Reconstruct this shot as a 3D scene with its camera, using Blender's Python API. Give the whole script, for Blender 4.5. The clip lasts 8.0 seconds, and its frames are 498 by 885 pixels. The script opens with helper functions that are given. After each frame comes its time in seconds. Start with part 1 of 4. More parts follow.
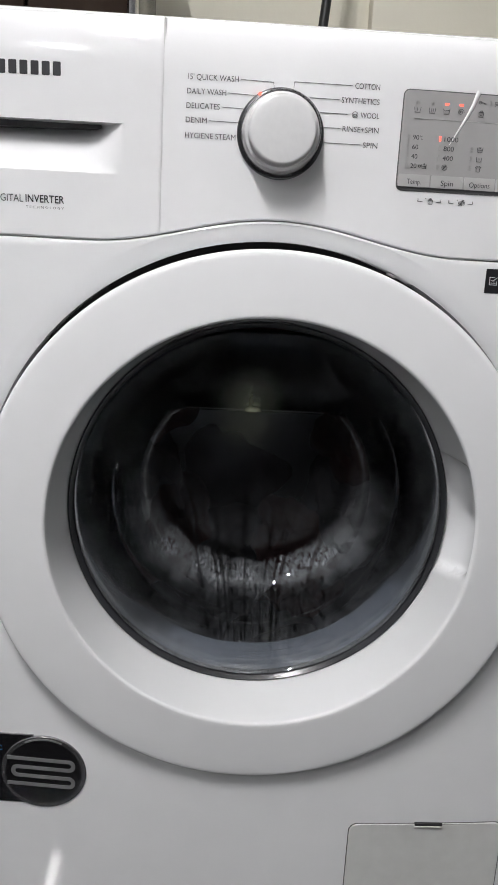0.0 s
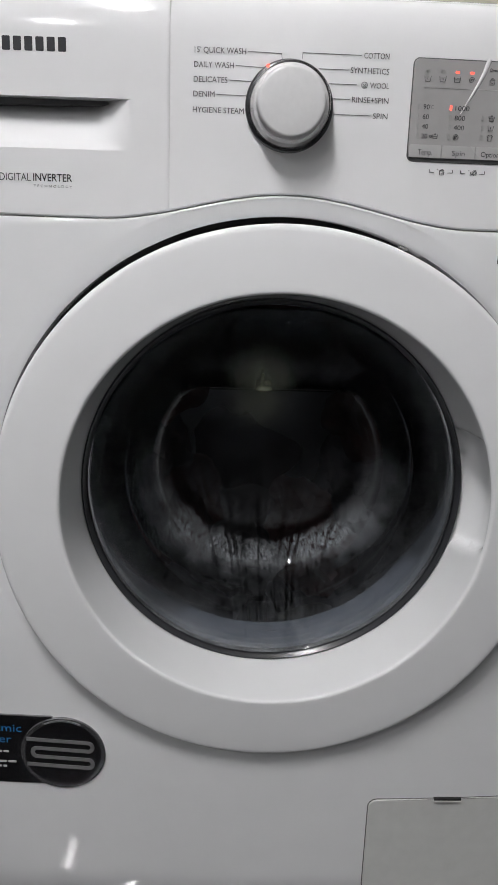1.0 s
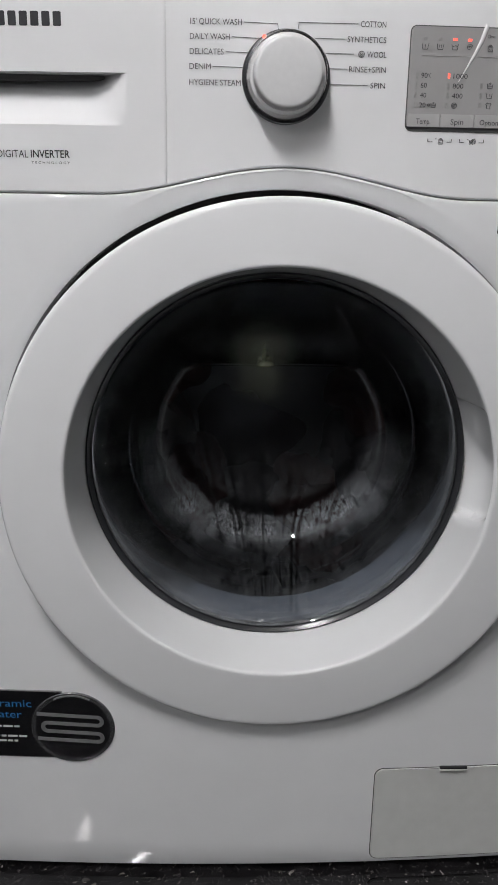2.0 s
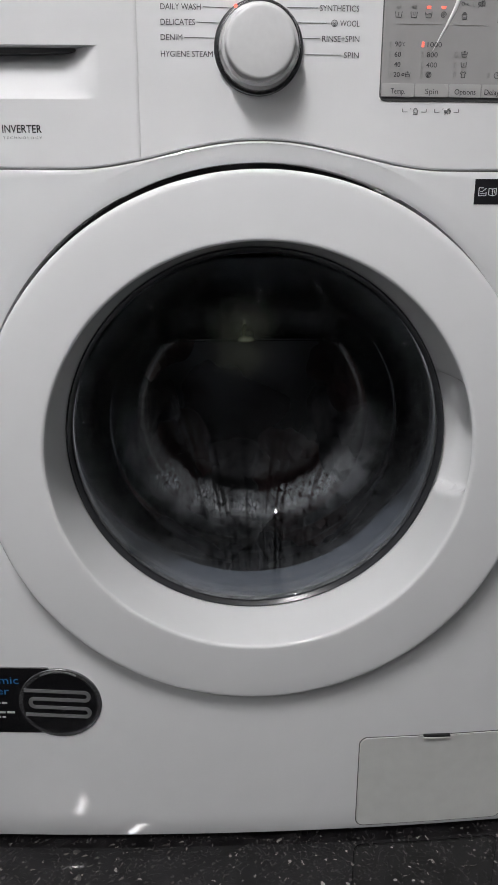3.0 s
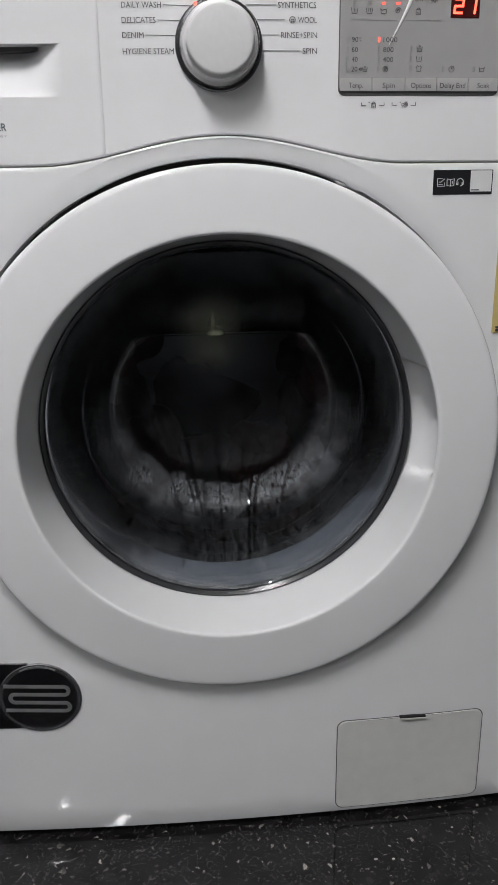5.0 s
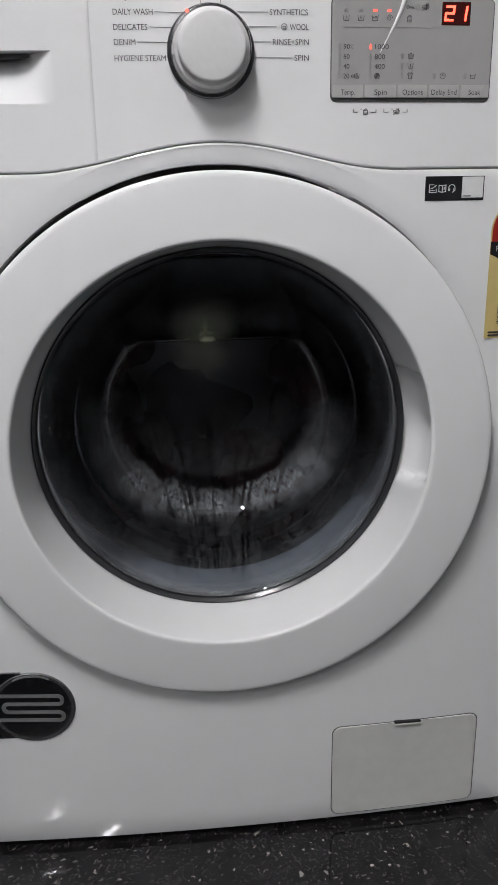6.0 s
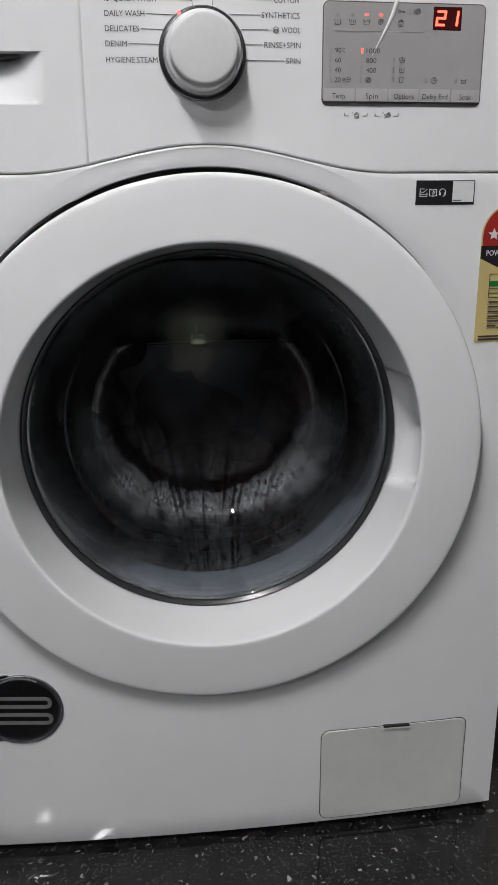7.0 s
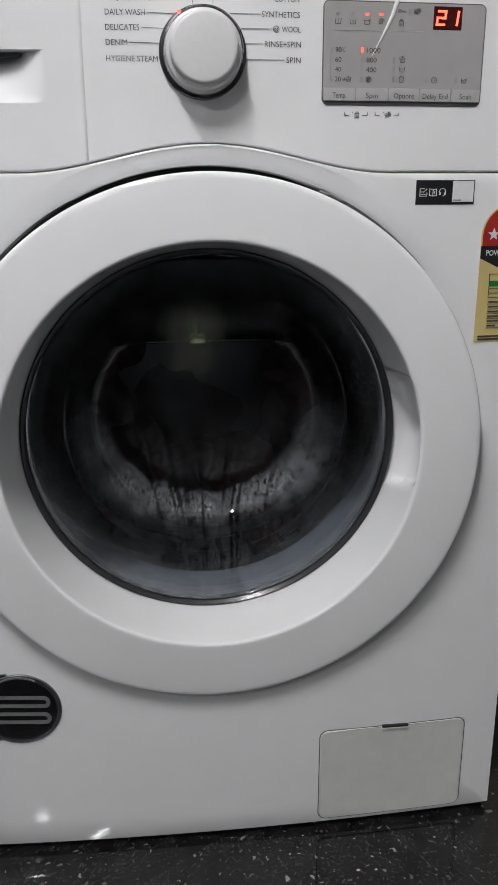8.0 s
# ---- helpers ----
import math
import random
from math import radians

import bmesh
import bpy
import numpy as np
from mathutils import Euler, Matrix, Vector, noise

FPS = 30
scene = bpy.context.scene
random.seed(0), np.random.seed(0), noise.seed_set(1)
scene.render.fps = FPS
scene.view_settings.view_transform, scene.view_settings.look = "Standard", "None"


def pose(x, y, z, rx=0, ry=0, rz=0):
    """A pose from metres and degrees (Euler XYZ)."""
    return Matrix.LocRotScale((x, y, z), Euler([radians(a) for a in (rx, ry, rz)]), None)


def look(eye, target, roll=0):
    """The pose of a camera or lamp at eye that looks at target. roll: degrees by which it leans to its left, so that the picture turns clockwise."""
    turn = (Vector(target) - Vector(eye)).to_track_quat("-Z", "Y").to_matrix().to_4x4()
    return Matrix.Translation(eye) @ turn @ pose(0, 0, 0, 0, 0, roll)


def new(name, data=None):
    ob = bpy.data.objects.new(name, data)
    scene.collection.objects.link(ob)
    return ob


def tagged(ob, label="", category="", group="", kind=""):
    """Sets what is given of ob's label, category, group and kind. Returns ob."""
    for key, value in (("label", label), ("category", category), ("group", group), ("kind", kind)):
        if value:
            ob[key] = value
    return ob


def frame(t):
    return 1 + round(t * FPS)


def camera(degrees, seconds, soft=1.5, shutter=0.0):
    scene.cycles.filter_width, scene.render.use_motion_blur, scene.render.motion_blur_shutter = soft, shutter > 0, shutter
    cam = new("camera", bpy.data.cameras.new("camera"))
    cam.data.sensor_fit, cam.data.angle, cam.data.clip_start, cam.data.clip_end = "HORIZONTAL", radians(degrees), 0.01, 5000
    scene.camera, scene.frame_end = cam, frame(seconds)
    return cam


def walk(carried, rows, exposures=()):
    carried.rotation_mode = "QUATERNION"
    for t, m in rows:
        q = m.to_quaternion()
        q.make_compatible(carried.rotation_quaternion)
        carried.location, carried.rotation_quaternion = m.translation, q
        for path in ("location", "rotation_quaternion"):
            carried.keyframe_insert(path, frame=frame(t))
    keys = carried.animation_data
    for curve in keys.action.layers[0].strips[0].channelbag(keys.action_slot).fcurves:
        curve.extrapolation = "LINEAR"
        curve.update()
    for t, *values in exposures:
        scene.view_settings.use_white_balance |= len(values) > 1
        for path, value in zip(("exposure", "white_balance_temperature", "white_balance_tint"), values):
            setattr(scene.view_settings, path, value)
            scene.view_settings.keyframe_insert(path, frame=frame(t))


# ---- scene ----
cam = camera(34.67, 8.0, soft=1.25)
PATH = [
    (0, (-0.0467, -0.6736, 0.6752), (0.0460, 1.2661, 0.1969), 3.10),
    (0.5, (-0.0510, -0.6713, 0.6692), (0.0291, 1.2666, 0.1811), 2.44),
    (1, (-0.0543, -0.6723, 0.6663), (0.0285, 1.2597, 0.1561), 1.94),
    (1.5, (-0.0544, -0.6753, 0.6619), (0.0188, 1.2527, 0.1353), 1.41),
    (3, (-0.0408, -0.6797, 0.6582), (0.0477, 1.2245, 0.0533), 0.21),
    (3.5, (-0.0368, -0.6835, 0.6564), (0.0690, 1.2167, 0.0418), 0.13),
    (4, (-0.0390, -0.6895, 0.6544), (0.0874, 1.2110, 0.0444), -0.03),
    (4.5, (-0.0385, -0.6937, 0.6520), (0.0985, 1.2077, 0.0470), -0.40),
    (5, (-0.0395, -0.6942, 0.6529), (0.1145, 1.2064, 0.0495), -0.76),
    (6.5, (-0.0449, -0.6908, 0.6553), (0.1477, 1.2108, 0.0664), -0.68),
    (7, (-0.0405, -0.6916, 0.6532), (0.1586, 1.2105, 0.0683), -0.39),
    (7.5, (-0.0407, -0.6907, 0.6540), (0.1614, 1.2104, 0.0669), -0.24),
    (8, (-0.0409, -0.6914, 0.6521), (0.1611, 1.2108, 0.0684), -0.23),
]
walk(cam, [(t, look(e, a, r)) for t, e, a, r in PATH],
     exposures=((0, 0.28), (0.4, 0.13), (1.0, 0.0), (1.6, -0.04), (2.8, 0.0), (8.0, 0.0)))

# ---- world, lights, exposure ----
world = bpy.data.worlds.new("world")
world.use_nodes = True
scene.world = world
world.node_tree.nodes["Background"].inputs[0].default_value = (0.75, 0.85, 1.0, 1)
world.node_tree.nodes["Background"].inputs[1].default_value = 0.05


# ---- materials ----
def material(name, colour, rough=0.5, metal=0.0, grain=0.0, grain_scale=60.0, bump=0.0, bump_scale=200.0,
             rough_var=0.0, coat=0.0, transmission=0.0, ior=1.45, emit=None, strength=0.0):
    m = bpy.data.materials.new(name)
    m.use_nodes = True
    nt = m.node_tree
    b = nt.nodes["Principled BSDF"]
    b.inputs["Base Color"].default_value = (*colour, 1)
    b.inputs["Roughness"].default_value = rough
    b.inputs["Metallic"].default_value = metal
    b.inputs["IOR"].default_value = ior
    b.inputs["Coat Weight"].default_value = coat
    b.inputs["Coat Roughness"].default_value = 0.05
    b.inputs["Transmission Weight"].default_value = transmission
    if emit:
        b.inputs["Emission Color"].default_value = (*emit, 1)
        b.inputs["Emission Strength"].default_value = strength
    tc = nt.nodes.new("ShaderNodeTexCoord")
    if grain:
        n1, n2 = nt.nodes.new("ShaderNodeTexNoise"), nt.nodes.new("ShaderNodeTexNoise")
        n1.inputs["Scale"].default_value, n1.inputs["Detail"].default_value = grain_scale, 4
        n2.inputs["Scale"].default_value, n2.inputs["Detail"].default_value = grain_scale / 9, 3
        add = nt.nodes.new("ShaderNodeMath")
        add.operation = "ADD"
        ramp = nt.nodes.new("ShaderNodeMapRange")
        ramp.inputs["From Min"].default_value, ramp.inputs["From Max"].default_value = 0.7, 1.3
        ramp.inputs["To Min"].default_value, ramp.inputs["To Max"].default_value = 1 - grain, 1 + grain
        mul = nt.nodes.new("ShaderNodeVectorMath")
        mul.operation = "SCALE"
        mul.inputs[0].default_value = colour
        for n in (n1, n2):
            nt.links.new(tc.outputs["Object"], n.inputs["Vector"])
        nt.links.new(n1.outputs["Fac"], add.inputs[0])
        nt.links.new(n2.outputs["Fac"], add.inputs[1])
        nt.links.new(add.outputs[0], ramp.inputs["Value"])
        nt.links.new(ramp.outputs[0], mul.inputs["Scale"])
        nt.links.new(mul.outputs[0], b.inputs["Base Color"])
        if rough_var:
            rr = nt.nodes.new("ShaderNodeMapRange")
            rr.inputs["From Min"].default_value, rr.inputs["From Max"].default_value = 0.3, 0.7
            rr.inputs["To Min"].default_value, rr.inputs["To Max"].default_value = rough - rough_var, rough + rough_var
            nt.links.new(n2.outputs["Fac"], rr.inputs["Value"])
            nt.links.new(rr.outputs[0], b.inputs["Roughness"])
    if bump:
        n3, bp = nt.nodes.new("ShaderNodeTexNoise"), nt.nodes.new("ShaderNodeBump")
        n3.inputs["Scale"].default_value, n3.inputs["Detail"].default_value = bump_scale, 3
        bp.inputs["Strength"].default_value, bp.inputs["Distance"].default_value = bump, 0.001
        nt.links.new(tc.outputs["Object"], n3.inputs["Vector"])
        nt.links.new(n3.outputs["Fac"], bp.inputs["Height"])
        nt.links.new(bp.outputs["Normal"], b.inputs["Normal"])
    return m


ENAMEL = material("white_enamel", (0.78, 0.785, 0.79), 0.055, grain=0.02, grain_scale=25, rough_var=0.015, bump=0.012, bump_scale=90, coat=0.3)
PLASTIC = material("white_plastic", (0.80, 0.80, 0.805), 0.10, grain=0.015, grain_scale=40, rough_var=0.02, bump=0.03, bump_scale=500)
DOOR_WHITE = material("door_white_plastic", (0.80, 0.805, 0.81), 0.12, grain=0.015, grain_scale=30, rough_var=0.04, coat=0.2)
FLAP_WHITE = material("flap_warm_white_plastic", (0.61, 0.615, 0.595), 0.35, grain=0.05, grain_scale=60, rough_var=0.06, bump=0.05, bump_scale=600)
BLACK_GAP = material("black_gap", (0.012, 0.012, 0.013), 0.6, grain=0.2, grain_scale=80)
RUBBER = material("grey_rubber", (0.33, 0.355, 0.40), 0.42, grain=0.25, grain_scale=60, bump=0.1, bump_scale=200)
BLACK_RIM = material("black_rim", (0.028, 0.029, 0.032), 0.22, grain=0.1, grain_scale=100)
STEEL = material("drum_steel", (0.35, 0.35, 0.36), 0.3, metal=1, grain=0.15, grain_scale=40, rough_var=0.08)
PRINT = material("grey_print", (0.06, 0.06, 0.065), 0.5, grain=0.15, grain_scale=900)
LINE = material("fine_grey_line", (0.13, 0.13, 0.135), 0.5, grain=0.15, grain_scale=900)
PRINT_BOLD = material("dark_print", (0.03, 0.03, 0.034), 0.4, grain=0.15, grain_scale=900)
FACE = material("display_grey_film", (0.37, 0.365, 0.36), 0.24, grain=0.04, grain_scale=50, rough_var=0.05, coat=0.4)
BUTTON = material("button_grey_film", (0.44, 0.435, 0.43), 0.28, grain=0.04, grain_scale=60, rough_var=0.05, coat=0.2)
FRAME_GREY = material("display_frame_grey", (0.09, 0.09, 0.09), 0.35, grain=0.1, grain_scale=80)
LED_OFF = material("lamp_off", (0.30, 0.295, 0.29), 0.4, grain=0.05, grain_scale=200)
LED_RED = material("lamp_red", (0.8, 0.05, 0.03), 0.4, emit=(1.0, 0.10, 0.07), strength=2.2)
SEGMENT = material("segment_red", (0.8, 0.05, 0.03), 0.4, emit=(1.0, 0.070, 0.040), strength=5.0)
SEG_OFF = material("digit_window", (0.05, 0.008, 0.007), 0.15, grain=0.1, grain_scale=200)
CHROME_DARK = material("smoked_chrome", (0.11, 0.11, 0.115), 0.22, metal=0.9, grain=0.08, grain_scale=80)
CAP_WHITE = material("knob_cap_silver", (0.68, 0.68, 0.68), 0.3, grain=0.03, grain_scale=200)
STICKER_BLACK = material("black_sticker", (0.012, 0.012, 0.014), 0.3, grain=0.2, grain_scale=120)
STICKER_WHITE = material("white_sticker", (0.7, 0.7, 0.7), 0.45, grain=0.04, grain_scale=120)
BADGE_BLACK = material("black_badge", (0.008, 0.008, 0.009), 0.18, grain=0.2, grain_scale=120)
BADGE_SILVER = material("badge_silver", (0.30, 0.30, 0.31), 0.25, metal=0.9, grain=0.15, grain_scale=120)
BADGE_GREY = material("badge_grey_line", (0.17, 0.17, 0.175), 0.3, grain=0.1, grain_scale=200)
BADGE_BLUE = material("badge_blue", (0.02, 0.16, 0.42), 0.4, grain=0.1, grain_scale=200)
PALE = material("pale_print", (0.5, 0.5, 0.5), 0.5, grain=0.1, grain_scale=400)
ENERGY_YELLOW = material("label_straw_yellow", (0.58, 0.46, 0.19), 0.4, grain=0.05, grain_scale=90)
ENERGY_RED = material("label_red", (0.33, 0.02, 0.015), 0.4, grain=0.08, grain_scale=90)
ENERGY_GREEN = material("label_green", (0.01, 0.16, 0.03), 0.4, grain=0.08, grain_scale=90)
ALUMINIUM = material("chrome_trim", (0.75, 0.75, 0.76), 0.2, metal=1, grain=0.05, grain_scale=80)
DARK_BROWN = material("dark_brown_lacquer", (0.022, 0.014, 0.010), 0.25, grain=0.3, grain_scale=30)
CABLE = material("black_cable", (0.012, 0.012, 0.013), 0.4, grain=0.1, grain_scale=300)
ROOM_WALL = material("unseen_wall_grey", (0.20, 0.205, 0.21), 0.6, grain=0.05, grain_scale=6, bump=0.25, bump_scale=120)
WALL = material("cream_wall_paint", (0.66, 0.63, 0.53), 0.6, grain=0.05, grain_scale=6, bump=0.25, bump_scale=120)
CEIL = material("ceiling_paint", (0.75, 0.75, 0.73), 0.7, grain=0.03, grain_scale=6, bump=0.1, bump_scale=90)
LAUNDRY_DARK = material("dark_laundry", (0.06, 0.055, 0.055), 0.9, grain=0.4, grain_scale=20, bump=0.4, bump_scale=300)
LAUNDRY_RED = material("red_laundry", (0.075, 0.026, 0.023), 0.9, grain=0.3, grain_scale=20, bump=0.4, bump_scale=300)
TUBE = material("tube_glow", (0.9, 0.9, 0.9), 0.4, emit=(1.0, 0.985, 1.0), strength=360.0)


def clear(name, tint, rough=0.03, ior=1.45):
    """Clear pane: tinted see-through with a glossy face."""
    m = bpy.data.materials.new(name)
    m.use_nodes = True
    nt = m.node_tree
    nt.nodes.remove(nt.nodes["Principled BSDF"])
    see, gloss, fres, mix = (nt.nodes.new(k) for k in ("ShaderNodeBsdfTransparent", "ShaderNodeBsdfGlossy", "ShaderNodeFresnel", "ShaderNodeMixShader"))
    see.inputs["Color"].default_value = (*tint, 1)
    gloss.inputs["Roughness"].default_value = rough
    fres.inputs["IOR"].default_value = ior
    nt.links.new(fres.outputs[0], mix.inputs[0])
    nt.links.new(see.outputs[0], mix.inputs[1])
    nt.links.new(gloss.outputs[0], mix.inputs[2])
    nt.links.new(mix.outputs[0], nt.nodes["Material Output"].inputs["Surface"])
    return m


CLEAR = clear("clear_acrylic", (0.94, 0.94, 0.94), 0.03, 1.7)
CREASE = material("white_film_glint", (0.8, 0.8, 0.8), 0.12, grain=0.05, grain_scale=300)


def granite():
    """Polished near-black granite with scattered pale flecks."""
    m = bpy.data.materials.new("black_granite")
    m.use_nodes = True
    nt = m.node_tree
    b = nt.nodes["Principled BSDF"]
    tc = nt.nodes.new("ShaderNodeTexCoord")
    big = nt.nodes.new("ShaderNodeTexNoise")
    big.inputs["Scale"].default_value, big.inputs["Detail"].default_value = 45, 6
    base = nt.nodes.new("ShaderNodeValToRGB")
    base.color_ramp.elements[0].position, base.color_ramp.elements[0].color = 0.38, (0.004, 0.0038, 0.0042, 1)
    base.color_ramp.elements[1].position, base.color_ramp.elements[1].color = 0.72, (0.020, 0.0185, 0.020, 1)
    nt.links.new(tc.outputs["Object"], big.inputs["Vector"])
    nt.links.new(big.outputs["Fac"], base.inputs["Fac"])
    previous = base.outputs["Color"]
    # Ragged mineral shards: fine ones gathered in drifts, and scattered larger pale ones.
    for scale, detail, lo, hi, drift, colour in ((300, 2, 0.57, 0.68, 34, (0.045, 0.041, 0.041, 1)), (190, 3, 0.615, 0.67, 26, (0.095, 0.088, 0.086, 1)), (120, 2, 0.665, 0.69, 16, (0.24, 0.225, 0.21, 1)), (62, 1, 0.73, 0.745, 9, (0.36, 0.34, 0.32, 1))):
        shard, where = nt.nodes.new("ShaderNodeTexNoise"), nt.nodes.new("ShaderNodeTexNoise")
        shard.inputs["Scale"].default_value, shard.inputs["Detail"].default_value, shard.inputs["Roughness"].default_value = scale, detail, 0.62
        shard.inputs["Distortion"].default_value = 0.35
        where.inputs["Scale"].default_value, where.inputs["Detail"].default_value = drift, 3
        r1, r2, both, mix = (nt.nodes.new(k) for k in ("ShaderNodeMapRange", "ShaderNodeMapRange", "ShaderNodeMath", "ShaderNodeMixRGB"))
        r1.inputs["From Min"].default_value, r1.inputs["From Max"].default_value = lo, hi
        r2.inputs["From Min"].default_value, r2.inputs["From Max"].default_value = 0.38, 0.62
        both.operation = "MULTIPLY"
        mix.inputs[2].default_value = colour
        for n in (shard, where):
            nt.links.new(tc.outputs["Object"], n.inputs["Vector"])
        nt.links.new(shard.outputs["Fac"], r1.inputs["Value"])
        nt.links.new(where.outputs["Fac"], r2.inputs["Value"])
        nt.links.new(r1.outputs[0], both.inputs[0])
        nt.links.new(r2.outputs[0], both.inputs[1])
        nt.links.new(both.outputs[0], mix.inputs[0])
        nt.links.new(previous, mix.inputs[1])
        previous = mix.outputs[0]
    nt.links.new(previous, b.inputs["Base Color"])
    b.inputs["Roughness"].default_value = 0.04
    b.inputs["IOR"].default_value = 1.5
    return m


GRANITE = granite()


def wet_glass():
    """Smoked door glass: dried wash film, runs and specks, plus light painted in rings."""
    m = clear("wet_door_glass", (0.70, 0.715, 0.735), 0.03, 1.5)
    nt = m.node_tree
    out = nt.nodes["Material Output"]
    glass = out.inputs["Surface"].links[0].from_socket
    tc = nt.nodes.new("ShaderNodeTexCoord")
    sep = nt.nodes.new("ShaderNodeSeparateXYZ")
    nt.links.new(tc.outputs["Object"], sep.inputs[0])
    X, Z = sep.outputs["X"], sep.outputs["Z"]

    def op(kind, a, c=None):
        n = nt.nodes.new("ShaderNodeMath")
        n.operation = kind
        for k, v in enumerate((a, c)):
            if v is None:
                continue
            if isinstance(v, (int, float)):
                n.inputs[k].default_value = v
            else:
                nt.links.new(v, n.inputs[k])
        return n.outputs[0]

    def rng(src, a, c, lo=0.0, hi=1.0):
        n = nt.nodes.new("ShaderNodeMapRange")
        n.inputs["From Min"].default_value, n.inputs["From Max"].default_value = a, c
        n.inputs["To Min"].default_value, n.inputs["To Max"].default_value = lo, hi
        nt.links.new(src, n.inputs["Value"])
        return n.outputs[0]

    def vec(a, c, d=0.0):
        n = nt.nodes.new("ShaderNodeCombineXYZ")
        for k, v in enumerate((a, c, d)):
            if isinstance(v, (int, float)):
                n.inputs[k].default_value = v
            else:
                nt.links.new(v, n.inputs[k])
        return n.outputs[0]

    def grain(where, scale, detail, distort=0.0):
        n = nt.nodes.new("ShaderNodeTexNoise")
        n.inputs["Scale"].default_value, n.inputs["Detail"].default_value, n.inputs["Distortion"].default_value = scale, detail, distort
        nt.links.new(where, n.inputs["Vector"])
        return n.outputs["Fac"]

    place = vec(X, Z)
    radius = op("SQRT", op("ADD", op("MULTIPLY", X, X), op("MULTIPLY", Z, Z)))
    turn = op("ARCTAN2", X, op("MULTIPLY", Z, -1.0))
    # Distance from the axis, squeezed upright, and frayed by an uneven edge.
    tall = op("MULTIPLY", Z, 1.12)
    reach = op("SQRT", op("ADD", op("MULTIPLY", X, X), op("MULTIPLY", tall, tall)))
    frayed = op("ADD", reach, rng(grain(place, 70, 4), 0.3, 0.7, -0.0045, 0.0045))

    # Ring tones paint the bend's shade and the wall's silvery shine into the film.
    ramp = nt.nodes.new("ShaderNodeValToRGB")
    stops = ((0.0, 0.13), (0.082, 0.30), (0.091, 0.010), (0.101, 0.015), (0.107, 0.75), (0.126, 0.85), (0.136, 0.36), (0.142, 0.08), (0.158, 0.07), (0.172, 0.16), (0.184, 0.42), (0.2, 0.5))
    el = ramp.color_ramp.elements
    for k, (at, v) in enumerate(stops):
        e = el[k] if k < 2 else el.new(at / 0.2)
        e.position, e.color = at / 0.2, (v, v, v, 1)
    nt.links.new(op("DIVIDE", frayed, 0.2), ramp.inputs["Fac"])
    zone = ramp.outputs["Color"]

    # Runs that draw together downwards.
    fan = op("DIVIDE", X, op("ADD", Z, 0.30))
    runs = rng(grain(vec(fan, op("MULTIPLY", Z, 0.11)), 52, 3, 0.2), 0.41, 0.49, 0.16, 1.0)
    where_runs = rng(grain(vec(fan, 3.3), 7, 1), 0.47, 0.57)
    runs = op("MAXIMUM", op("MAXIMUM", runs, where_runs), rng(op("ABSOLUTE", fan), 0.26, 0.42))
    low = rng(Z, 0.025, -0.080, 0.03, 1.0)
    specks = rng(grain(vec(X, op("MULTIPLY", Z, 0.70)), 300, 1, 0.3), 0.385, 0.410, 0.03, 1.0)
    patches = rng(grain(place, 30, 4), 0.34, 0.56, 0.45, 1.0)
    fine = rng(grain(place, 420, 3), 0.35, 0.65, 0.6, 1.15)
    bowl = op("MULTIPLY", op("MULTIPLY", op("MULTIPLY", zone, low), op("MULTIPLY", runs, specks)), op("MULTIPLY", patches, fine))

    # Gasket light painted as a thin haze round the flared rim, in circling streaks.
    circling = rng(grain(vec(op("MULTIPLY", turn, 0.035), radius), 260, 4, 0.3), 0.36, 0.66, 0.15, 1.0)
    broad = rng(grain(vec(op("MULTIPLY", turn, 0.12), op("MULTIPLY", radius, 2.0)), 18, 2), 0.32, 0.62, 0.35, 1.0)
    haze_light = op("MULTIPLY", op("MULTIPLY", rng(radius, 0.148, 0.170), circling), broad)
    amount = op("MINIMUM", op("ADD", op("MULTIPLY", bowl, 0.40), op("MULTIPLY", haze_light, 0.10)), 0.6)

    # One diffuse layer carries the wash marks and the painted light.
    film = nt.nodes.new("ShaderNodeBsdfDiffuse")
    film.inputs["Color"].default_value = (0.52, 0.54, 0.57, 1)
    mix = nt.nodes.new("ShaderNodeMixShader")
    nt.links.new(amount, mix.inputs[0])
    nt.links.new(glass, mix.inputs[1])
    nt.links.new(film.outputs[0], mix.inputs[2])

    # Yellow-green light glow painted over the flat cut, brightest spot on its edge.
    painted_glow = nt.nodes.new("ShaderNodeBsdfDiffuse")
    painted_glow.inputs["Color"].default_value = (0.62, 0.65, 0.48, 1)
    total = None
    for where, size, thick in (((-0.010, 0, 0.092), (0.052, 9.0, 0.050), 0.20), ((-0.006, 0, 0.079), (0.014, 9.0, 0.0085), 0.75), ((-0.009, 0, 0.092), (0.0040, 9.0, 0.022), 0.14), ((-0.012, 0, 0.062), (0.050, 9.0, 0.040), 0.14)):
        diff, div, ln = (nt.nodes.new("ShaderNodeVectorMath") for _ in range(3))
        diff.operation, div.operation, ln.operation = "SUBTRACT", "DIVIDE", "LENGTH"
        diff.inputs[1].default_value, div.inputs[1].default_value = where, size
        nt.links.new(tc.outputs["Object"], diff.inputs[0])
        nt.links.new(diff.outputs[0], div.inputs[0])
        nt.links.new(div.outputs[0], ln.inputs[0])
        n = nt.nodes.new("ShaderNodeMapRange")
        n.interpolation_type = "SMOOTHERSTEP"
        n.inputs["From Min"].default_value, n.inputs["From Max"].default_value = 1.0, 0.0
        n.inputs["To Min"].default_value, n.inputs["To Max"].default_value = 0.0, thick
        nt.links.new(ln.outputs["Value"], n.inputs["Value"])
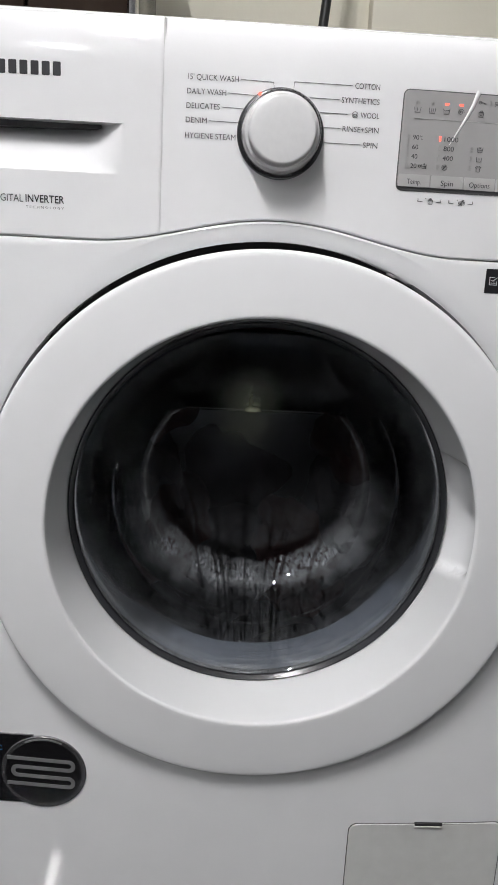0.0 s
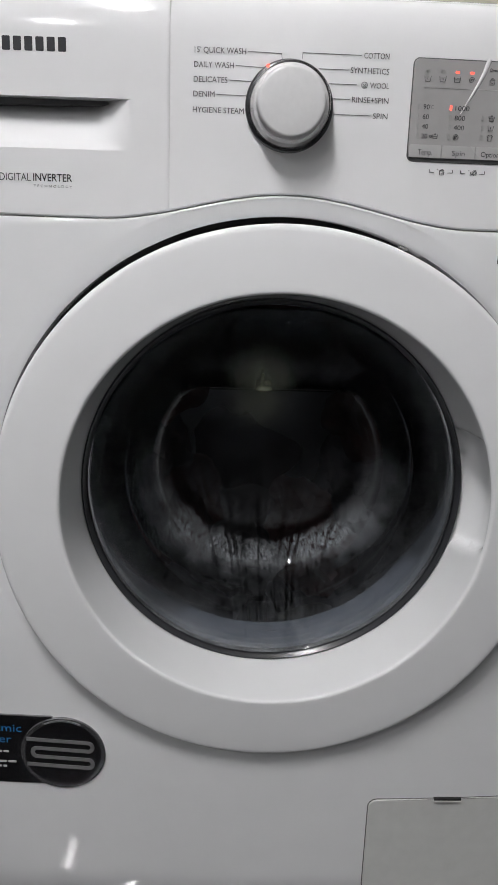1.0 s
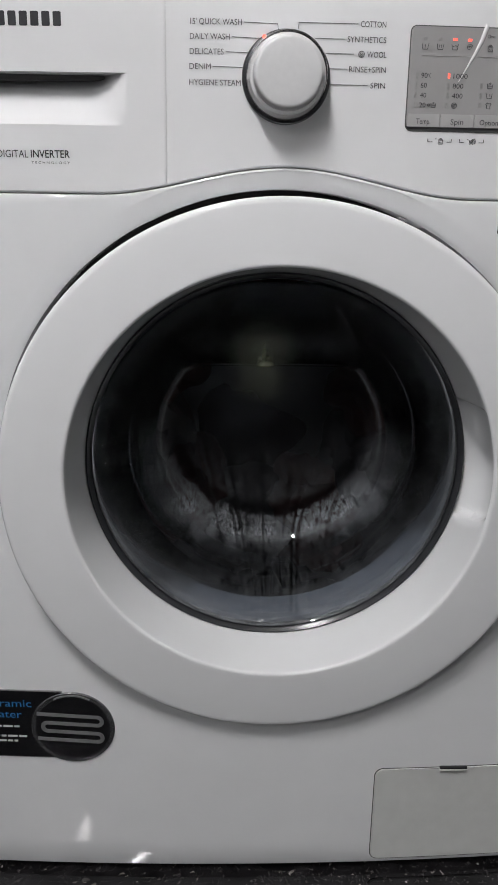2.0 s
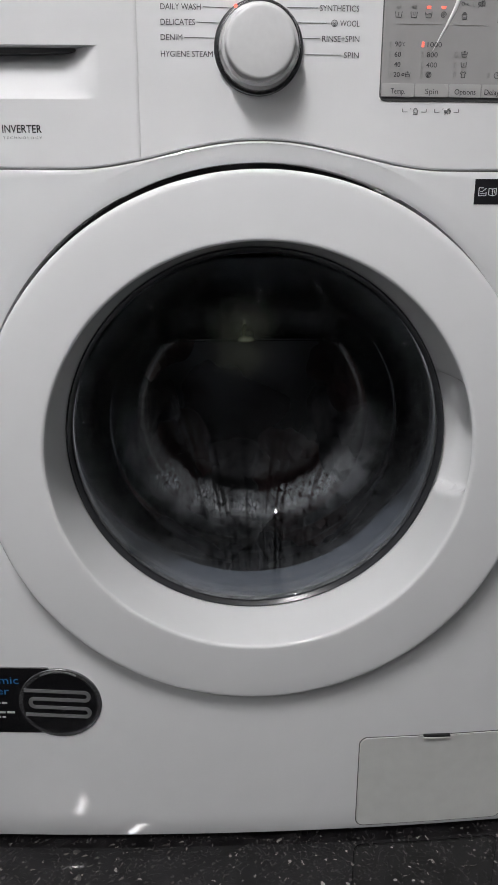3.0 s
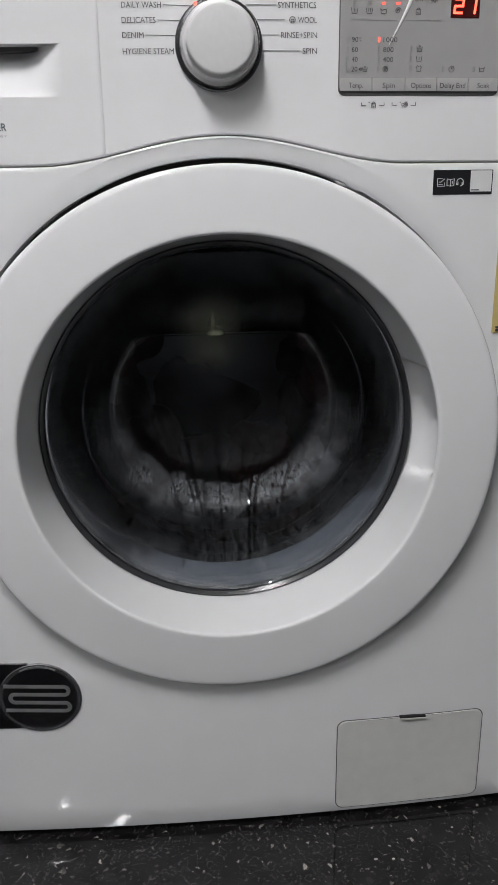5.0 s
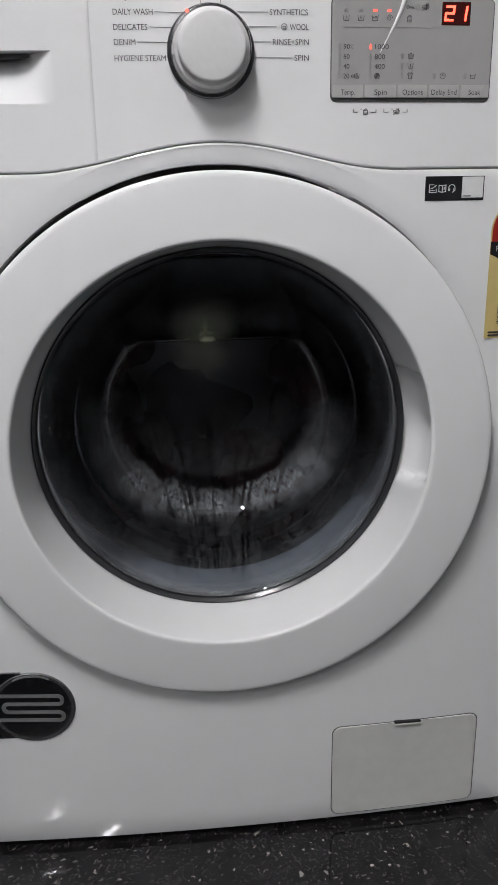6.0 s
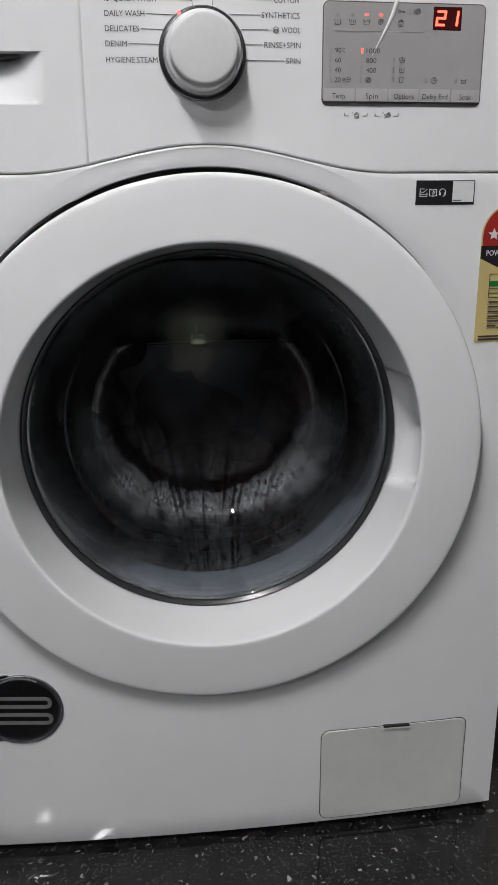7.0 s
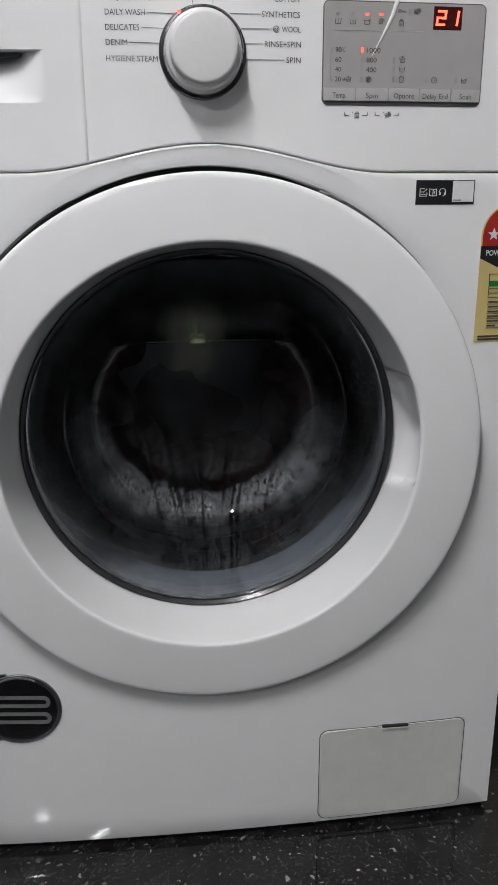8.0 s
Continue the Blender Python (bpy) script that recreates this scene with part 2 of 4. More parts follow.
        cover = op("MULTIPLY", op("POWER", op("DIVIDE", n.outputs[0], thick), 1.5), thick)
        total = op("ADD", total, cover) if total else cover
    total = op("MULTIPLY", total, rng(grain(vec(X, op("MULTIPLY", Z, 0.3)), 90, 3), 0.3, 0.7, 0.65, 1.25))
    last = nt.nodes.new("ShaderNodeMixShader")
    nt.links.new(total, last.inputs[0])
    nt.links.new(mix.outputs[0], last.inputs[1])
    nt.links.new(painted_glow.outputs[0], last.inputs[2])
    nt.links.new(last.outputs[0], out.inputs["Surface"])
    return m


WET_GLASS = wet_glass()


# ---- building helpers ----
def part(name, bm, mat, parent=None, label="", smooth=True):
    """Links a bmesh as one mesh object, under a thing or a part if one is given."""
    me = bpy.data.meshes.new(name)
    bmesh.ops.recalc_face_normals(bm, faces=bm.faces)
    bm.to_mesh(me)
    bm.free()
    me.materials.append(mat)
    if smooth:
        me.polygons.foreach_set("use_smooth", [True] * len(me.polygons))
        me.set_sharp_from_angle(angle=radians(38))
    ob = new(name, me)
    ob.parent = parent
    return tagged(ob, label)


def thing(name, label, category, group="", kind="", at=(0, 0, 0)):
    ob = new(name)
    ob.location = at
    return tagged(ob, label, category, group, kind)


def box(bm, x0, x1, y0, y1, z0, z1, bevel=0.0, segments=2):
    made = bmesh.ops.create_cube(bm, size=1)["verts"]
    for v in made:
        v.co = ((x0 + x1) / 2 + v.co.x * (x1 - x0), (y0 + y1) / 2 + v.co.y * (y1 - y0), (z0 + z1) / 2 + v.co.z * (z1 - z0))
    if bevel:
        edges = list({e for v in made for e in v.link_edges})
        bmesh.ops.bevel(bm, geom=edges, offset=bevel, segments=segments, profile=0.5, affect="EDGES")
    return bm


def loops(bm, rings, closed=True, cap=False):
    """Skins a list of equal-length rings of points."""
    vs = [[bm.verts.new(p) for p in ring] for ring in rings]
    n = len(vs[0])
    for a, c in zip(vs, vs[1:]):
        for i in range(n if closed else n - 1):
            j = (i + 1) % n
            bm.faces.new((a[i], a[j], c[j], c[i]))
    if cap:
        bm.faces.new(vs[-1])
    return vs


def ring(cx, y, cz, r, n=96, rz=None):
    rz = rz or r
    return [(cx + r * math.cos(2 * math.pi * i / n), y, cz + rz * math.sin(2 * math.pi * i / n)) for i in range(n)]


BOW = 0.120


def face_y(x):
    """Depth of the gently bowed front at x."""
    return BOW * x * x


def rounded(x0, x1, z0, z1, r, n=6):
    """Outline of a rectangle with round corners, as (x, z)."""
    pts = []
    for cx, cz, a0 in ((x1 - r, z1 - r, 0), (x0 + r, z1 - r, 90), (x0 + r, z0 + r, 180), (x1 - r, z0 + r, 270)):
        for i in range(n + 1):
            a = radians(a0 + 90 * i / n)
            pts.append((cx + r * math.cos(a), cz + r * math.sin(a)))
    return pts


def plate(outline, proud, back=0.0, inset=0.0004, steps=0):
    """A thin plate that follows the bowed front: its face lies proud of it, its back lies back behind it."""
    bm = bmesh.new()
    cx = sum(p[0] for p in outline) / len(outline)
    cz = sum(p[1] for p in outline) / len(outline)

    def shrink(d):
        res = []
        for x, z in outline:
            l = math.hypot(x - cx, z - cz)
            res.append((x + (cx - x) * d / l, z + (cz - z) * d / l))
        return res

    rim = shrink(inset * 1.5)
    loops(bm, [[(x, face_y(x) + back, z) for x, z in outline], [(x, face_y(x) - proud + inset, z) for x, z in outline], [(x, face_y(x) - proud, z) for x, z in rim]])
    # The face, in upright slices, so that it keeps the even bow.
    lo, hi = min(p[0] for p in rim), max(p[0] for p in rim)
    cuts = sorted({round(p[0], 6) for p in rim} | {lo + (hi - lo) * i / 8 for i in range(9)})
    last = None
    for x in cuts:
        x = min(max(x, lo + 1e-7), hi - 1e-7)
        zs = []
        for (ax, az), (bx, bz) in zip(rim, rim[1:] + rim[:1]):
            if min(ax, bx) <= x <= max(ax, bx) and abs(ax - bx) > 1e-9:
                zs.append(az + (bz - az) * (x - ax) / (bx - ax))
        if len(zs) < 2 or max(zs) - min(zs) < 1e-7:
            continue
        pair = [bm.verts.new((x, face_y(x) - proud, z)) for z in (min(zs), max(zs))]
        if last:
            bm.faces.new((last[0], pair[0], pair[1], last[1]))
        last = pair
    return bm


def ribbon(bm, pts, width, proud, thick=0.0003):
    """A flat printed line along (x, z) points on the bowed front."""
    pts = [Vector((x, z)) for x, z in pts]
    for a, c in zip(pts, pts[1:]):
        d = c - a
        if d.length < 1e-7:
            continue
        n = Vector((-d.y, d.x)).normalized() * width / 2
        e = d.normalized() * width * 0.35
        quad = [a - e + n, a - e - n, c + e - n, c + e + n]
        top = [bm.verts.new((q.x, face_y(q.x) - proud - thick, q.y)) for q in quad]
        low = [bm.verts.new((q.x, face_y(q.x) - proud + thick, q.y)) for q in quad]
        bm.faces.new(top)
        for i in range(4):
            bm.faces.new((top[i], top[(i + 1) % 4], low[(i + 1) % 4], low[i]))
    return bm


def lettering(name, words, x0, x1, z, height, mat, parent, proud=0.0, bold=0.0, label=""):
    """Printed words as a mesh, fitted between x0 and x1, with capitals of that height centred on z."""
    cu = bpy.data.curves.new(name, "FONT")
    cu.body, cu.size, cu.extrude, cu.offset, cu.resolution_u = words, 1.0, 0.0, bold, 3
    tmp = bpy.data.objects.new(name, cu)
    scene.collection.objects.link(tmp)
    me = bpy.data.meshes.new_from_object(tmp)
    bpy.data.objects.remove(tmp)
    xs, ys = [v.co.x for v in me.vertices], [v.co.y for v in me.vertices]
    lo, hi = min(xs), max(xs)
    cap = 0.70
    for v in me.vertices:
        x = x0 + (v.co.x - lo) / (hi - lo) * (x1 - x0)
        v.co = (x, face_y(x) - proud - 0.0004, z + (v.co.y / cap - 0.5) * height)
    me.materials.clear()
    me.materials.append(mat)
    ob = new(name, me)
    ob.parent = parent
    return tagged(ob, label)


def strip(name, x0, x1, z0, z1, mat, parent, proud=0.0, r=0.0003, label="", thick=0.0004):
    return part(name, plate(rounded(x0, x1, z0, z1, r, 2), proud + thick, 0.0, 0.0001), mat, parent, label)


# ---- room ----
def room():
    x0, x1, y0, y1, h = -1.5, 1.6, -3.4, 0.60, 2.6
    part("floor", box(bmesh.new(), x0 - 0.1, x1 + 0.1, y0 - 0.1, y1 + 0.1, -0.1, 0), GRANITE, smooth=False)
    part("ceiling", box(bmesh.new(), x0 - 0.1, x1 + 0.1, y0 - 0.1, y1 + 0.1, h, h + 0.1), CEIL, smooth=False)
    part("wall_north", box(bmesh.new(), x0, x1, y1, y1 + 0.1, 0, h), WALL, smooth=False)
    # South, west and east walls are unseen, toned grey to keep their bounce low.
    part("wall_south", box(bmesh.new(), x0, x1, y0 - 0.1, y0, 0, h), ROOM_WALL, smooth=False)
    part("wall_west", box(bmesh.new(), x0 - 0.1, x0, y0, y1, 0, h), ROOM_WALL, smooth=False)
    part("wall_east", box(bmesh.new(), x1, x1 + 0.1, y0, y1, 0, h), ROOM_WALL, smooth=False)
    # Shallow pier on the wall behind the machine.
    part("wall_pier", box(bmesh.new(), 0.155, x1, y1 - 0.03, y1 + 0.01, 0, h, 0.004), WALL)
    for n, label in (("floor", "polished black granite floor with pale flecks"), ("ceiling", "plain white painted ceiling"),
                     ("wall_north", "cream painted wall behind the machine"), ("wall_south", "unseen wall, toned grey for low bounce"),
                     ("wall_west", "unseen wall, toned grey for low bounce"), ("wall_east", "unseen wall, toned grey for low bounce"), ("wall_pier", "cream painted shallow wall pier")):
        tagged(bpy.data.objects[n], label, n.split("_")[0], kind="structure")


room()


def tube_light(x, y0, y1, z):
    t = thing("tube_light", "lit white fluorescent tube light in a slim batten", "lamp", "tube lights", at=(x, (y0 + y1) / 2, z + 0.1))
    m = Matrix.Translation((-x, -(y0 + y1) / 2, -(z + 0.1)))

    def local(bm):
        bm.transform(m)
        return bm

    part("batten", local(box(bmesh.new(), x - 0.03, x + 0.03, y0 - 0.03, y1 + 0.03, z + 0.045, z + 0.10, 0.006)), PLASTIC, t)
    bm = bmesh.new()
    loops(bm, [[(x + 0.016 * math.cos(a * math.pi / 8), y, z + 0.016 * math.sin(a * math.pi / 8)) for a in range(16)] for y in (y0, y1)], cap=True)
    part("tube", local(bm), TUBE, t, "glowing white tube")
    for y in (y0, y1):
        part("holder", local(box(bmesh.new(), x - 0.02, x + 0.02, y - 0.02, y + 0.005 if y == y0 else y + 0.02, z - 0.02, z + 0.05, 0.004)), PLASTIC, t)
    part("ceiling_rod", local(box(bmesh.new(), x - 0.01, x + 0.01, (y0 + y1) / 2 - 0.01, (y0 + y1) / 2 + 0.01, z + 0.098, 2.6, 0.002)), PLASTIC, t)


tube_light(-0.81, -2.13, -1.87, 1.86)
tube_light(-0.40, -1.30, -0.62, 1.92)

# ---- washing machine ----
CZ = 0.4325      # height of the door's centre
HALF = 0.300     # half width
BOTTOM, TOP = 0.008, 0.8455
machine = thing("washing_machine", "white front-loading washing machine running with a closed round door", "washing machine")


def seam_z(x):
    """Lower edge of the control panel, arched over the door."""
    a = min(1.0, abs(x) / 0.155)
    return 0.673 + 0.0227 * math.cos(a * math.pi / 2) ** 2


def front_panel():
    bm = bmesh.new()
    angles = sorted({round(2 * math.pi * i / 240, 6) for i in range(240)} |
                    {round(math.atan2(z - CZ, x) % (2 * math.pi), 6) for x in (-HALF, HALF) for z in (BOTTOM, 0.6715)})

    def edge(a):
        """Distance from the door's centre to the panel's border."""
        c, s = math.cos(a), math.sin(a)
        d = 9.0
        if abs(c) > 1e-6:
            d = HALF / abs(c)
        if s < -1e-6:
            d = min(d, (BOTTOM - CZ) / s)
        if s > 1e-6:
            lo, hi = 0.2, 0.6
            for _ in range(40):
                m = (lo + hi) / 2
                if CZ + m * s < seam_z(m * c) - 0.0002:
                    lo = m
                else:
                    hi = m
            d = min(d, lo)
        return d

    rings = []
    # The rolled-in lip round the door, from inside out.
    for r, y in ((0.2466, 0.042), (0.2466, 0.0090), (0.2470, 0.0070), (0.2481, 0.0055), (0.2500, 0.0042), (0.2540, 0.0024), (0.2590, 0.0010), (0.2620, 0.0003)):
        q = []
        for a in angles:
            rr = min(r + 0.0024 * math.cos(a) ** 2, edge(a) - 0.0022)
            q.append((rr * math.cos(a), y, CZ + rr * math.sin(a)))
        rings.append(q)
    rings[2:] = [[(x, y + face_y(x), z) for x, y, z in q] for q in rings[2:]]
    for k in (0.15, 0.3, 0.5, 0.7, 0.85):
        q = []
        for a in angles:
            lo, hi = min(0.2620 + 0.0024 * math.cos(a) ** 2, edge(a) - 0.0022), edge(a) - 0.002
            r = lo + (hi - lo) * k
            x = r * math.cos(a)
            q.append((x, face_y(x), CZ + r * math.sin(a)))
        rings.append(q)
    for inset, back in ((0.0018, 0.0), (0.0006, 0.0006), (0.0, 0.0022), (0.0, 0.024)):
        q = []
        for a in angles:
            r = edge(a) - inset
            x = r * math.cos(a)
            side = 0.006 if abs(x) > HALF - 0.002 and back else 0
            q.append((x, face_y(x) + back + (side if back < 0.02 else 0), CZ + r * math.sin(a)))
        rings.append(q)
    loops(bm, rings)
    return part("front_panel", bm, ENAMEL, machine, "gently bowed glossy white enamel front")


front_panel()

# Cabinet: two sides, back, base and lid.
part("side_panel", box(bmesh.new(), -0.300, -0.290, 0.030, 0.450, 0.012, 0.835, 0.003), ENAMEL, machine)
part("side_panel", box(bmesh.new(), 0.290, 0.300, 0.030, 0.450, 0.012, 0.835, 0.003), ENAMEL, machine)
part("back_panel", box(bmesh.new(), -0.289, 0.289, 0.440, 0.449, 0.012, 0.835), ENAMEL, machine)
part("base_tray", box(bmesh.new(), -0.289, 0.289, 0.032, 0.438, 0.013, 0.022), BLACK_GAP, machine)
part("lid", box(bmesh.new(), -0.300, 0.300, 0.026, 0.452, 0.8365, 0.850, 0.004), PLASTIC, machine, "flat white worktop lid")
for fx in (-0.255, 0.255):
    for fy in (0.08, 0.40):
        bm = bmesh.new()
        loops(bm, [[(fx + r * math.cos(a * math.pi / 10), fy + r * math.sin(a * math.pi / 10), z) for a in range(20)] for r, z in ((0.02, 0.0), (0.022, 0.004), (0.018, 0.010), (0.008, 0.0135))], cap=True)
        part("foot", bm, RUBBER, machine, "black rubber levelling foot")
# Well behind the door; its black puts in the gap's shade.
bm = bmesh.new()
loops(bm, [ring(0, 0.0420, CZ, 0.2494, rz=0.2470), ring(0, 0.0560, CZ, 0.225), ring(0, 0.0560, CZ, 0.205)])
part("door_well", bm, BLACK_GAP, machine, "gap behind the door, its shade put in as black")


# Height and set-back of the panel's softly rolled head.
HEAD_ROLL = ((0.8140, 0.0003), (0.8200, 0.0011), (0.8260, 0.0022), (0.8320, 0.0036), (0.8375, 0.0054), (0.8415, 0.0078), (0.8440, 0.0110), (0.8455, 0.0165), (0.8458, 0.0262))


def control_panel():
    """The panel right of the drawer, its top edge rolled back."""
    bm = bmesh.new()
    xs = [-0.09642] + [-0.09642 + (HALF + 0.09642) * i / 60 for i in range(1, 61)]
    rings = []
    for k, back in ((0, 0.026), (0, 0.0020), (0.0006, 0.0004), (0.0016, -0.0004)):
        rings.append([(x, face_y(x) + back, seam_z(x) + 0.0004 + k) for x in xs])
    for t in (0.12, 0.3, 0.5, 0.7, 0.85, 1.0):
        rings.append([(x, face_y(x) - 0.0004, seam_z(x) + 0.003 + (0.808 - seam_z(x) - 0.003) * t) for x in xs])
    for z, back in HEAD_ROLL:
        rings.append([(x, face_y(x) + back - 0.0004, z) for x in xs])
    # Round the right-hand end back.
    for q in rings:
        for i, d in ((-1, 0.010), (-2, 0.0022)):
            x, y, z = q[i]
            q[i] = (HALF if i == -1 else HALF - 0.003, max(y, face_y(x) + d), z)
    loops(bm, rings, closed=False)
    return part("control_panel", bm, PLASTIC, machine, "white control panel with an arched lower edge")


panel = control_panel()


def drawer():
    """Detergent drawer front with a scooped grip."""
    bm = bmesh.new()
    xs = [-HALF, -0.297, -0.292] + [-0.287 + 0.0065 * i for i in range(22)] + [-0.1455, -0.1435, -0.141, -0.138, -0.1345, -0.1315, -0.129, -0.1275, -0.126, -0.12, -0.11, -0.1, -0.0980, -0.09665]
    xs = sorted(set(xs))

    def depth(x, z):
        if not 0.7252 < z < 0.76345:
            return 0.0
        u = (-0.1275 - x) / 0.030
        v = (x + 0.292) / 0.02
        k = max(0.0, min(1.0, u, v))
        k = k * k * (3 - 2 * k) * 0.5 + k * 0.5
        w = (z - 0.7252) / 0.0385
        return 0.023 * k * (w ** 1.35) + (0.0035 * k * min(1, w * 8))

    rows = []
    for k, back in ((0, 0.026), (0, 0.0020), (0.0006, 0.0004), (0.0016, -0.0004)):
        rows.append([(x, face_y(x) + back, seam_z(x) + 0.0004 + k) for x in xs])
    zs = [0.690, 0.705, 0.716, 0.7228, 0.7245, 0.7252, 0.7262] + [0.7262 + 0.0031 * i for i in range(1, 12)] + [0.7622, 0.7634, 0.7636, 0.7648, 0.775, 0.79, 0.808]
    for z in zs:
        rows.append([(x, face_y(x) - 0.0004 + depth(x, z), max(z, seam_z(x) + 0.004)) for x in xs])
    for z, back in HEAD_ROLL:
        rows.append([(x, face_y(x) + back - 0.0004, z) for x in xs])
    for q in rows:
        x, y, z = q[0]
        q[0] = (-HALF, max(y, face_y(x) + 0.010), z)
        x, y, z = q[-1]
        q[-1] = (x, y + 0.0006, z)
    loops(bm, rows, closed=False)
    ob = part("detergent_drawer", bm, PLASTIC, machine, "white detergent drawer front with a scooped grip")
    # Dark grey strip stands in for the shade under the grip's overhang.
    bm = bmesh.new()
    loops(bm, [[(-0.285, y, 0.7578), (-0.230, y, 0.7584), (-0.180, y, 0.7593), (-0.150, y, 0.7604), (-0.1462, y, 0.7612), (-0.1462, y, 0.7631), (-0.285, y, 0.7631)] for y in (0.040, 0.0150)], cap=True)
    part("grip_slot_shade", bm, FRAME_GREY, ob, "slot of the grip, its overhang shade put in as dark grey")
    bm = bmesh.new()
    box(bm, -0.0972, -0.0960, 0.0030, 0.024, 0.682, 0.843)
    part("drawer_gap", bm, FLAP_WHITE, ob, "thin joint beside the drawer", smooth=False)
    return ob


tray = drawer()

# Brand word as plain dark blocks; drawer lettering.
for i in range(7):
    x = -0.2345 + i * 0.00865
    strip("brand_block", x, x + 0.0062, 0.7958, 0.8060, PRINT_BOLD, tray, 0.0004, 0.0008)
lettering("drawer_print", "DIGITAL", -0.2321, -0.2072, 0.7030, 0.0058, PRINT, tray, 0.0004)
lettering("drawer_print", "INVERTER", -0.2052, -0.1740, 0.7032, 0.0058, PRINT_BOLD, tray, 0.0004, 0.012)
lettering("drawer_print", "T E C H N O L O G Y", -0.2050, -0.1742, 0.6965, 0.0019, PRINT, tray, 0.0004)

# Programme names round the knob, with their leader lines.
for words, x0, x1, z in (("15' QUICK WASH", -0.0776, -0.0379, 0.8009), ("DAILY WASH", -0.0778, -0.0472, 0.7905), ("DELICATES", -0.0780, -0.0518, 0.7799),
                         ("DENIM", -0.0782, -0.0616, 0.7693), ("HYGIENE STEAM", -0.0784, -0.0384, 0.7578), ("COTTON", 0.0539, 0.0736, 0.8016),
                         ("SYNTHETICS", 0.0440, 0.0743, 0.7907), ("WOOL", 0.0599, 0.0750, 0.7803), ("RINSE+SPIN", 0.0463, 0.0753, 0.7695), ("SPIN", 0.0637, 0.0754, 0.7581)):
    lettering("programme_name", words, x0, x1, z, 0.0042, PRINT, panel, 0.0004)
for pts in (((-0.0362, 0.8009), (-0.0105, 0.8003), (-0.0098, 0.7965)), ((-0.0455, 0.7905), (-0.0240, 0.7898)), ((-0.0500, 0.7799), (-0.0325, 0.7795)),
            ((-0.0599, 0.7693), (-0.0350, 0.7690)), ((0.0517, 0.8016), (0.0060, 0.8016), (0.0056, 0.7970)), ((0.0422, 0.7907), (0.0190, 0.7907)),
            ((0.0495, 0.7803), (0.0275, 0.7803)), ((0.0445, 0.7695), (0.0310, 0.7695)), ((0.0615, 0.7581), (0.0325, 0.7581))):
    part("leader_line", ribbon(bmesh.new(), pts, 0.00034, 0.0006), LINE, panel)


def arc(cx, cz, r, a0, a1, n=10):
    return [(cx + r * math.cos(radians(a0 + (a1 - a0) * i / n)), cz + r * math.sin(radians(a0 + (a1 - a0) * i / n))) for i in range(n + 1)]


